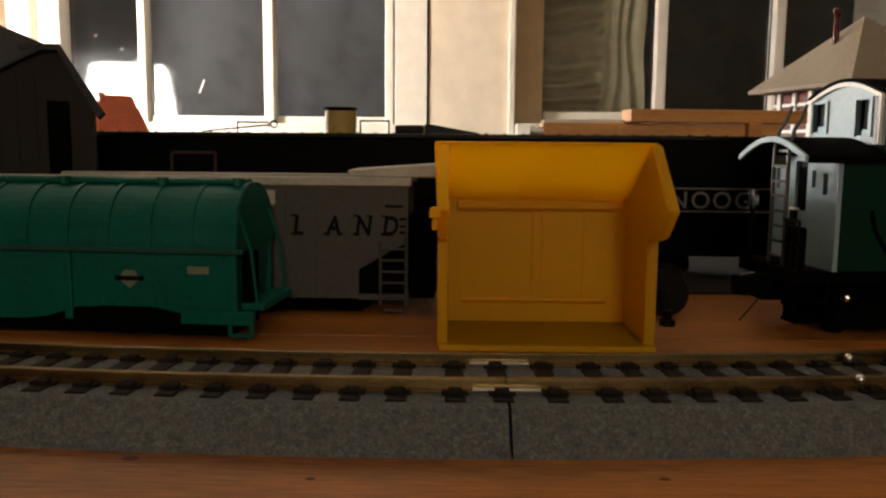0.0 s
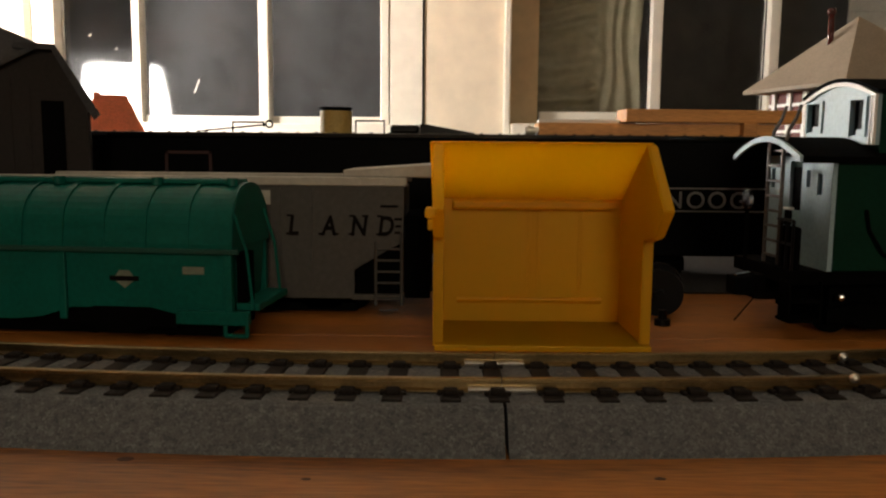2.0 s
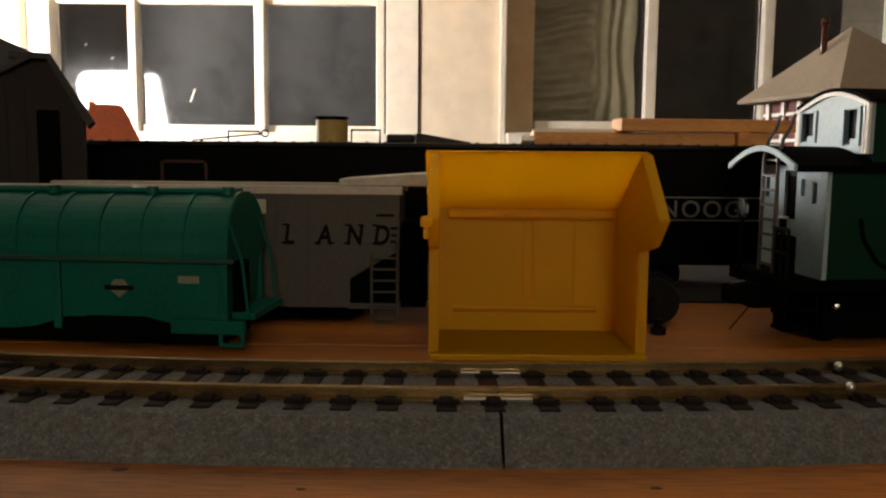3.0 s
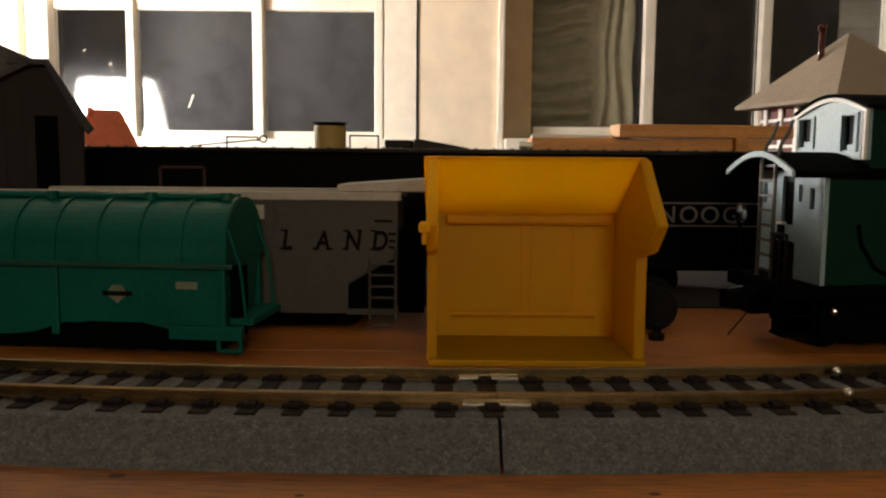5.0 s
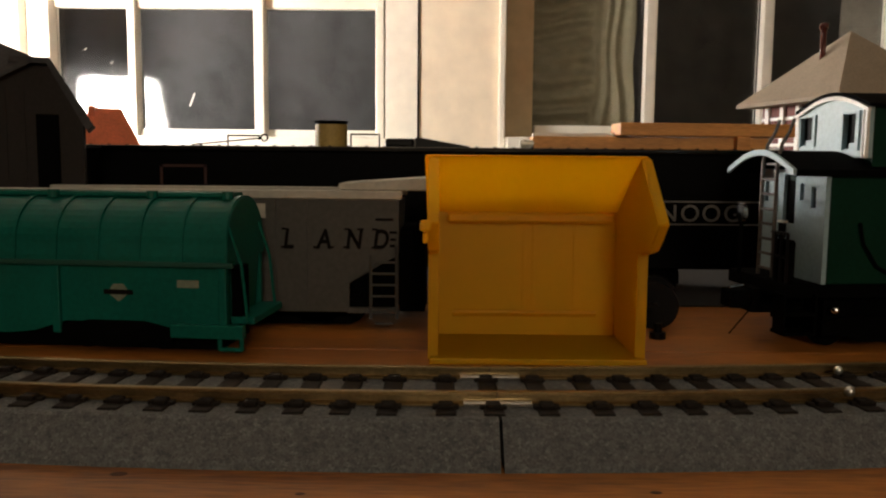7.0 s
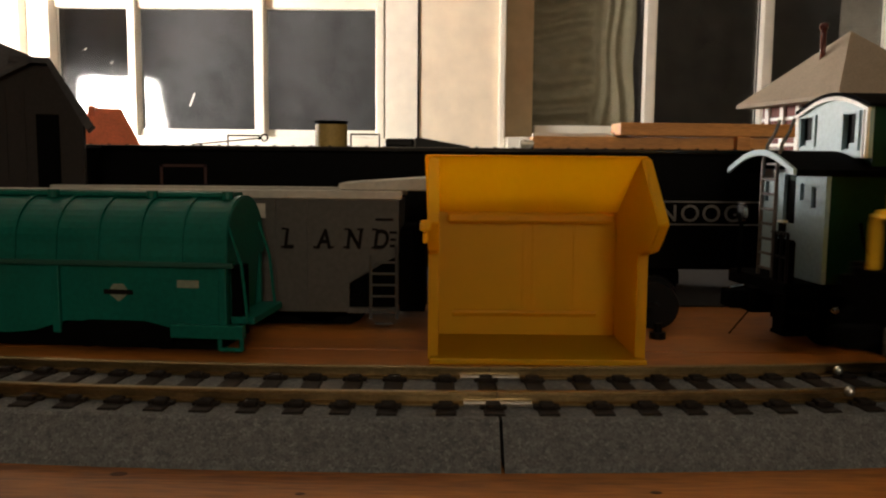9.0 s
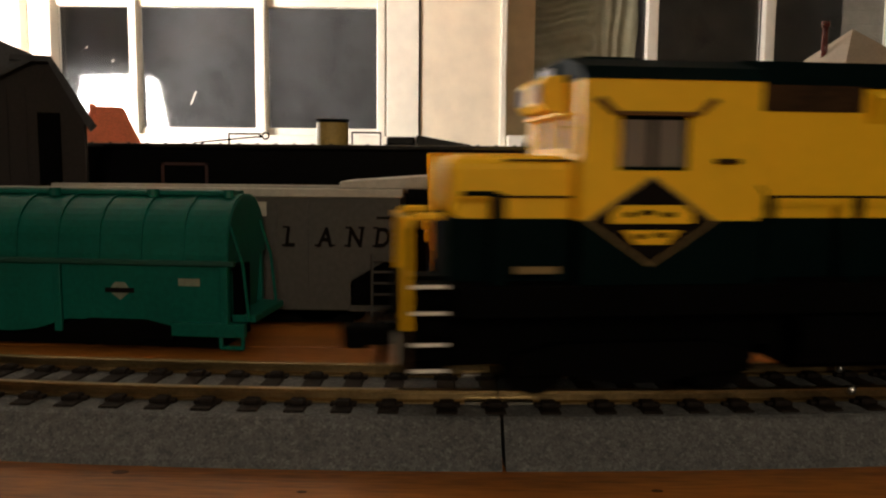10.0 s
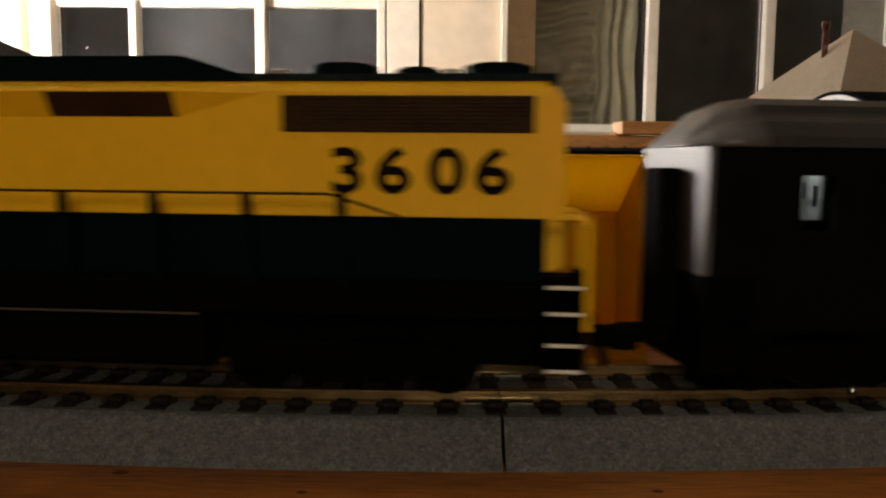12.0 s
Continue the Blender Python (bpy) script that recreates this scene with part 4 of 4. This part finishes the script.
def locomotive():
    t = thing("diesel_locomotive", at(0, 0, 0), "yellow and dark green model diesel locomotive pulling a coach", "locomotive")
    G = 29.0
    # frame
    b = B()
    box(b, -84, 84, -17.4, 17.4, 14.2, 19.2, 0.3)
    box(b, -91, 91, -12, 12, 13, 17.5)
    part("frame", b, matt_black, t)
    # long hood
    b = B()
    box(b, -37, 85, -11, 11, 19.2, G)
    part("hood_base", b, loco_green, t, "dark green lower hood")
    b = B()
    prism(b, [(-11, G), (-11, 48.6), (-9.6, 50.3), (9.6, 50.3), (11, 48.6), (11, G)], "x", -37, 85)
    part("hood", b, loco_yellow, t, "yellow upper hood")
    b = B()
    prism(b, [(84, 20), (88, 21), (88, 47), (86.4, 49.6), (84, 50)], "y", -7.5, 7.5)
    part("hood_end", b, loco_yellow, t)
    b = B()
    prism(b, [(-10.2, 50.3), (-8.2, 51.6), (8.2, 51.6), (10.2, 50.3)], "x", 27, 86.5)
    part("rear_roof", b, loco_green, t)
    b = B()
    prism(b, [(-37, 50.3), (38, 50.3), (36, 51.4), (27, 54.2), (-37, 54.2)], "y", -10.4, 10.4)
    part("raised_roof", b, loco_green, t)
    for x, r, h in ((51, 5.6, 53.5), (63.6, 3.7, 52.9), (77, 5.8, 53.4)):
        b = B()
        rod(b, (x, 0, 51.4), (x, 0, h), r, 28)
        rod(b, (x, 0, h), (x, 0, h + 0.4), r * 0.8, 28)
        part("roof_fan", b, loco_green, t)
    for x, y in ((41, -4), (69.5, -4)):
        b = B()
        box(b, x - 1.4, x + 1.4, y - 2, y + 2, 51.5, 52.6, 0.2)
        part("lift_lug", b, silver, t)
    # grilles
    b = B()
    box(b, -34.6, -16.2, -11.25, -10.8, 46.2, 50.4)
    part("intake_grille", b, grille_brown, t, "dark brown intake grille")
    for s in (-1, 1):
        b = B()
        prism(b, [(s * 10.9, 44.4), (s * 11.0, 44.4), (s * 13.2, 48.4), (s * 12.2, 49.2), (s * 10.9, 49.8)], "x", -15.2, 26.6)
        part("flared_duct", b, loco_yellow, t)
        b = B()
        v = [b.verts.new(Vector(p) * MM) for p in ((26.6, s * 10.9, 44.4), (26.6, s * 13.2, 48.4), (26.6, s * 10.9, 49.8), (40, s * 10.95, 48.2), (40, s * 10.9, 49.8))]
        b.faces.new((v[0], v[1], v[3]))
        b.faces.new((v[1], v[2], v[4], v[3]))
        b.faces.new((v[0], v[3], v[4], v[2]))
        b.faces.new((v[0], v[2], v[1]))
        bmesh.ops.recalc_face_normals(b, faces=list(b.faces))
        part("duct_taper", b, loco_yellow, t)
    b = B()
    prism(b, [(-11.15, 44.5), (-13.35, 48.2), (-13.0, 48.4), (-10.9, 44.6)], "x", 5, 26)
    part("duct_grille", b, grille_brown, t)
    b = B()
    box(b, 43.2, 83.0, -11.2, -10.8, 42.2, 47.9)
    gr = part("radiator_grille", b, grille_brown, t, "dark brown radiator grille")
    for i in range(9):
        b = B()
        box(b, 43.2, 83.0, -11.45, -11.15, 42.4 + 0.62 * i, 42.7 + 0.62 * i)
        part("slat", b, grille_brown, gr)
    # door seams on the hood
    for i in range(10):
        b = B()
        x = -31 + 8.2 * i
        box(b, x - 0.08, x + 0.08, -11.07, -10.9, G + 0.5, 43.6)
        part("door_seam", b, loco_yellow, t)
    # cab
    for s in (-1, 1):
        y0, y1 = sorted((s * 17.6, s * 16.4))
        b = B()
        panel(b, "y", -65.2, -37, G, 50.2, y0, y1, [(-59.4, -48.6, 36.6, 44.8)])
        part("cab_side", b, loco_yellow, t)
        b = B()
        box(b, -65.2, -37, y0, y1, 19.2, G)
        part("cab_lower_side", b, loco_green, t, "dark green lower cab side")
        b = B()
        panel(b, "y", -59.4, -48.6, 36.6, 44.8, y0 + 0.3, y1 - 0.3, [(-58.8, -54.6, 37.2, 44.2), (-53.6, -49.2, 37.2, 44.2)])
        part("side_window_frame", b, loco_green, t)
        for x0, x1 in ((-58.8, -54.6), (-53.6, -49.2)):
            b = B()
            box(b, x0, x1, s * 17.0 - 0.1, s * 17.0 + 0.1, 37.2, 44.2)
            part("glazing", b, scuffed_glazing, t, "scuffed clear plastic glazing")
        # one brown holds the yellow awning's shading and its brown edges
        b = B()
        prism(b, [(-63.5, 47.0), (-62.5, 47.6), (-60, 45.4), (-47.8, 45.4), (-45.2, 47.6), (-44.4, 47.0), (-47.4, 44.8), (-60.4, 44.8)], "y", s * 18.6, s * 17.5)
        part("sunshade", b, awning_brown, t)
        b = B()
        rod(b, (-44.4, s * 18.2, 38.1), (-40.6, s * 18.2, 38.1), 0.4, 8)
        part("grab_iron", b, grille_brown, t)
    b = B()
    box(b, -37.8, -37, -16.4, 16.4, G, 50.2)
    part("cab_back", b, loco_yellow, t)
    b = B()
    box(b, -37.8, -37, -16.4, 16.4, 19.2, G)
    part("cab_back_base", b, loco_green, t)
    b = B()
    box(b, -38.6, -37.9, -16.2, 16.2, 30, 50)
    part("cab_lining", b, white_trim, t, "pale inner cab wall")
    b = B()
    panel(b, "y", -64, -38.8, 30, 50, 15.7, 16.2, [(-59.2, -48.8, 36.8, 44.6)])
    part("cab_side_lining", b, white_trim, t)
    b = B()
    panel(b, "x", -16.4, 16.4, G, 50.2, -65.2, -64.2, [(-15.2, -11.4, 39.0, 45.0), (-8.4, -2.0, 40, 44.6), (2.0, 8.4, 40, 44.6), (11.4, 15.2, 39, 45.0)])
    part("cab_front", b, loco_yellow, t)
    b = B()
    prism(b, [(-65.1, 45.4), (-68.6, 46.0), (-69.4, 47.0), (-69.4, 50.4), (-68.6, 51.2), (-65.1, 51.6)], "y", -8.4, 8.4)
    housing = part("number_board_housing", b, loco_yellow, t)
    for y in (-5.6, 5.6):
        b = B()
        box(b, -69.7, -69.3, y - 2.4, y + 2.4, 47.2, 50.2, 0.15)
        part("number_board", b, grille_brown, housing, "dark brown number board")
    b = B()
    box(b, -67.2, -65.1, -12.6, 12.6, 44.9, 45.5, 0.2)
    part("window_visor", b, loco_yellow, t)
    b = B()
    box(b, -92.4, -91.8, -8, -2.6, 5.2, 10.0, 0.2)
    part("pilot_plate", b, pale_plastic, t, "pale grey plate on the black pilot")
    b = B()
    for y in (-2.2, 2.2):
        rod(b, (-66.6, y, 52.0), (-65, y, 52.0), 1.2, 16)
    part("headlight", b, pale_plastic, t)
    b = B()
    box(b, -66.2, -65, -4.6, 4.6, 50.2, 53.8, 0.4)
    part("headlight_housing", b, loco_green, t)
    b = B()
    prism(b, [(-18, 50.2), (-16, 52.2), (-8, 54.2), (8, 54.2), (16, 52.2), (18, 50.2)], "x", -65.4, -36.8)
    part("cab_roof", b, loco_green, t)
    b = B()
    box(b, -62, -52, -5, 5, 54.1, 55.0, 0.3)
    part("roof_hatch", b, loco_green, t)
    # nose
    b = B()
    box(b, -84.6, -65.2, -12.5, 8.5, 19.2, G)
    part("nose_base", b, loco_green, t, "dark green lower nose")
    b = B()
    box(b, -84.6, -65.2, -12.5, 8.5, G, 38.8)
    es = [e for e in b.edges if all(v.co.x < -0.08 for v in e.verts) or all(v.co.z > 0.038 for v in e.verts)]
    bmesh.ops.bevel(b, geom=es, offset=2.2 * MM, segments=4, affect="EDGES", profile=0.5)
    part("nose", b, loco_yellow, t, "short yellow nose")
    for z in (38.0, 32.4):
        b = B()
        wire(b, [(-76, -13.0, z), (-65.4, -13.0, z)], 0.18)
        part("nose_rail", b, grille_brown, t)
    b = B()
    box(b, -78.6, -76.4, -17.0, -16, 19, 33, 0.3)
    wire(b, [(-83, -16.6, 33), (-77.5, -16.6, 33)], 0.4)
    part("nose_stanchion", b, loco_green, t)
    # herald
    for sc, mt, y in ((1.07, dull_gold, -17.7), (1.0, mark_black, -17.85)):
        b = B()
        prism(b, [(-54.1 - 9.6 * sc, 28.9), (-54.1, 28.9 + 6.5 * sc), (-54.1 + 9.6 * sc, 28.9), (-54.1, 28.9 - 6.5 * sc)], "y", y - 0.1, -17.5)
        part("diamond_herald", b, mt, t)
    b = B()
    prism(b, [(-59.2, 31.4), (-49.0, 31.4), (-47.6, 30.0), (-47.6, 28.6), (-60.6, 28.6), (-60.6, 30.0)], "y", -18.05, -17.8)
    prism(b, [(-58.6, 27.6), (-49.6, 27.6), (-51.6, 25.4), (-56.6, 25.4)], "y", -18.05, -17.8)
    part("herald_band", b, loco_yellow, t)
    for x, z, w in ((-57.6, 29.6, 1.5), (-54.9, 29.9, 2.2), (-51.6, 29.6, 1.9), (-55.8, 26.3, 1.6), (-52.6, 26.5, 1.8)):
        b = B()
        box(b, x - w / 2, x + w / 2, -18.25, -18.0, z, z + 0.75)
        part("herald_bar", b, mark_black, t)
    for c, x in (("3", 53.6), ("6", 60.9), ("0", 69.4), ("6", 76.6)):
        letters(c, 9.8, upright(x, -11.1, 32.9) @ Matrix.Diagonal((1.2, 1, 1, 1)), mark_black, t, "road_number", 0, 0.25)
    b = B()
    box(b, -75, -68.4, -17.6, -17.3, 21.0, 22.1)
    part("number_strip", b, dull_gold, t)
    # handrails along the walkway
    rail = part("handrail", wire(B(), [(-36.6, -17.0, 34.5), (-35.2, -17.0, 32.7), (52, -17.0, 32.7), (64, -17.0, 29.0)], 0.22), grille_brown, t)
    part("handrail", wire(B(), [(-36, 17.0, 32.7), (62, 17.0, 32.7)], 0.32), grille_brown, t)
    for i in range(7):
        x = -34.6 + 14.75 * i
        b = B()
        box(b, x - 0.75, x + 0.75, -17.3, -16.7, 19, 32.8)
        part("stanchion", b, loco_green, rail)
    # ends: pilots, steps, end rails, couplers
    for s in (-1, 1):
        b = B()
        box(b, min(s * 90.4, s * 91.8), max(s * 90.4, s * 91.8), -13, 8, 4.5, 19.5, 0.3)
        part("pilot", b, matt_black, t)
        for y in (-16.6, 3.0):
            b = B()
            wire(b, [(s * 91.2, y, 12.5), (s * 91.2, y, 28), (s * 90.2, y, 29.6), (s * 86, y, 29.6)], 0.6)
            part("corner_handrail", b, loco_yellow, t, "yellow corner handrail")
        b = B()
        box(b, min(s * 91.6, s * 91.0), max(s * 91.6, s * 91.0), -16.8, -13.4, 17, 29.5, 0.2)
        part("corner_panel", b, loco_yellow, t)
        b = B()
        box(b, min(s * 91.9, s * 91.0), max(s * 91.9, s * 91.0), -13, 3, 28.6, 29.4, 0.2)
        part("end_rail", b, loco_yellow, t)
        for z in (6.6, 10.6, 15.4, 19.4):
            b = B()
            box(b, min(s * 84.8, s * 91), max(s * 84.8, s * 91), -17, -12, z - 0.8, z)
            st = part("step", b, matt_black, t)
            b = B()
            box(b, min(s * 85.2, s * 90.6), max(s * 85.2, s * 90.6), -17.35, -17.02, z - 0.55, z)
            part("step_edge", b, step_edge, st, "white step edge")
        b = B()
        box(b, min(s * 91, s * 98), max(s * 91, s * 98), -2, 2, 7, 10, 0.4)
        box(b, min(s * 96, s * 101), max(s * 96, s * 101), -3.4, 1.6, 6.6, 10.4, 0.8)
        part("coupler", b, matt_black, t)
        b = B()
        box(b, min(s * 84.6, s * 90.8), max(s * 84.6, s * 90.8), -11.9, -11.3, 5, 20)
        part("step_back", b, matt_black, t)
        b = B()
        box(b, min(s * 90.8, s * 91.4), max(s * 90.8, s * 91.4), -16.9, -16.0, 6, 13)
        part("step_upright", b, grille_brown, t)
        b = B()
        for y in (-7, 7):
            wire(b, [(s * 91.5, y, 12), (s * 94, y, 10), (s * 95, y, 5)], 0.7)
        part("air_hose", b, matt_black, t)
    # tank
    b = B()
    prism(b, [(-13.5, 13.6), (13.5, 13.6), (15.2, 11), (14.2, 5.4), (11.5, 4), (-11.5, 4), (-14.2, 5.4), (-15.2, 11)], "x", -27, 31)
    part("fuel_tank", b, black_gloss, t)
    # thin metal strip laid on for the highlight along the sill
    b = B()
    box(b, -11, 31, -17.5, -17.2, 13.7, 14.05)
    part("sill_highlight", b, dull_metal, t)
    b = B()
    box(b, -9, 30, -14.5, -14.2, 10.2, 10.5)
    part("tank_pipe", b, matt_black, t)
    # black blocks added to close the gaps below, where all lies dark
    b = B()
    box(b, -84, -31.8, -9, 9, 5, 14.4)
    box(b, -29, 90, -9, 9, 5, 14.4)
    box(b, -33, -28, -9, 9, 7.5, 14.4)
    box(b, -90, -83, -9, 9, 5, 14.4)
    part("dark_underbody", b, matt_black, t)
    wheels = rolling_truck(t, -54, 15.5, 5.8) + rolling_truck(t, 54, 15.5, 5.8)
    return t, wheels


def coach():
    t = thing("passenger_coach", at(0, 0, 0), "dark model passenger coach with a dull silver roof", "coach")
    L, W = 62.0, 12.6
    starts = [2.6, *[16.5 + 14 * i for i in range(7)], 115.9]
    for s in (-1, 1):
        y0, y1 = sorted((s * W, s * (W - 1)))
        b = B()
        panel(b, "y", -L + 1, L - 1, 11, 40.5, y0, y1, [(x - L, x - L + 5.5, 27.0, 36.0) for x in starts])
        part("side_wall", b, coach_black, t)
        b = B()
        box(b, -L + 1, L - 1, y0 - 0.25, y1 + 0.25, 26.2, 27.0)
        part("belt_rail", b, coach_black, t)
        for i, x in enumerate(starts):
            if i == 1 or s > 0:
                continue
            b = B()
            box(b, x - L, x - L + 5.5, y0 + 0.4, y1 - 0.4, 27.0, 36.0)
            part("window", b, black_gloss, t)
    b = B()
    box(b, -L + 2, L - 2, -W + 1, W - 1, 10, 13)
    part("floor_pan", b, matt_black, t)
    prof = [(-W - 0.6, 40.5), (-W - 0.2, 42.2), (-10.6, 44.6), (-8.8, 45.6), (-8.0, 46.2), (-7.6, 47.4), (-5, 48.6), (5, 48.6), (7.6, 47.4), (8.0, 46.2), (8.8, 45.6), (10.6, 44.6), (W + 0.2, 42.2), (W + 0.6, 40.5)]
    b = B()
    prism(b, prof, "x", -L + 10, L - 10)
    part("roof", b, coach_roof_grey, t, "dull silver clerestory roof")
    for s in (-1, 1):
        b = B()
        a = [b.verts.new(Vector((s * (L - 10), y, z)) * MM) for y, z in prof]
        c = [b.verts.new(Vector((s * (L - 4), y * 0.98, 40.5 + (z - 40.5) * 0.72)) * MM) for y, z in prof]
        d = [b.verts.new(Vector((s * (L + 0.4), y * 0.82, 40.5 + (z - 40.5) * 0.22)) * MM) for y, z in prof]
        for p, q in ((a, c), (c, d)):
            for i in range(len(prof)):
                b.faces.new((p[i], q[i], q[(i + 1) % len(prof)], p[(i + 1) % len(prof)]))
        b.faces.new(d)
        b.faces.new(a[::-1])
        bmesh.ops.recalc_face_normals(b, faces=list(b.faces))
        part("roof_end", b, coach_end_grey, t, "silver rounded roof end", True)
        b = B()
        x0, x1 = sorted((s * L, s * (L - 1)))
        panel(b, "x", -W, W, 20, 40.5, x0, x1, [(-3.8, 3.8, 20, 36)])
        part("end_wall", b, coach_end_grey, t, "silver grey end wall")
        b = B()
        x0, x1 = sorted((s * (L + 4), s * (L - 0.2)))
        box(b, x0, x1, -3.7, 3.7, 10, 37, 0.6)
        part("diaphragm", b, matt_black, t, "black end diaphragm")
        b = B()
        x0, x1 = sorted((s * L, s * (L - 9)))
        box(b, x0, x1, -W, W, 4, 20)
        part("vestibule_steps", b, matt_black, t)
        b = B()
        x0, x1 = sorted((s * (L + 9), s * L))
        box(b, x0, x1, -2, 2, 7, 10, 0.4)
        part("coupler", b, matt_black, t)
    wheels = rolling_truck(t, -40, 11, 5.2) + rolling_truck(t, 40, 11, 5.2)
    return t, wheels


room()
windows()
table_lamp()
fill_lamp()
table()
knots()
track()
glint_beads()
green_hopper()
grey_hopper()
yellow_bin()
black_car()
loose_wheels()
caboose()
station()
barn()
red_house()
engine, engine_wheels = locomotive()
car, car_wheels = coach()

# angle of the engine round the curve, by time
TURN = [(0, 37.0), (3.0, 36.6), (4.0, 35.7), (5.0, 33.8), (6.0, 30.4), (7.0, 25.8), (8.0, 20.4), (8.8, 15.4), (9.0, 14.05), (9.2, 12.6), (9.5, 10.5), (10.0, 7.2), (10.5, 3.77),
        (11.0, 0.68), (11.5, -2.21), (12.0, -5.01)]
BEHIND = 13.64


def turn_at(t):
    xs, ys = [p[0] for p in TURN], [p[1] for p in TURN]
    return float(np.interp(t, xs, ys))


def ride(deg, inset):
    p = on_arc(deg, -inset, 9.2)
    return pose(p.x, p.y, p.z, 0, 0, deg)


def motions():
    walk(engine, [(t, ride(a, 1.8)) for t, a in TURN])
    walk(car, [(t, ride(a + BEHIND, 1.2)) for t, a in TURN])
    step = 1.0 / 15
    for wheels in (engine_wheels, car_wheels):
        for w, x, r in wheels:
            rows = []
            for i in range(181):
                t = i * step
                rolled = (turn_at(t) - TURN[0][1]) * radians(1) * RADIUS / r
                rows.append((t, pose(x * MM, 0, r * MM, 0, math.degrees(rolled) % 360, 0)))
            walk(w, rows)


motions()
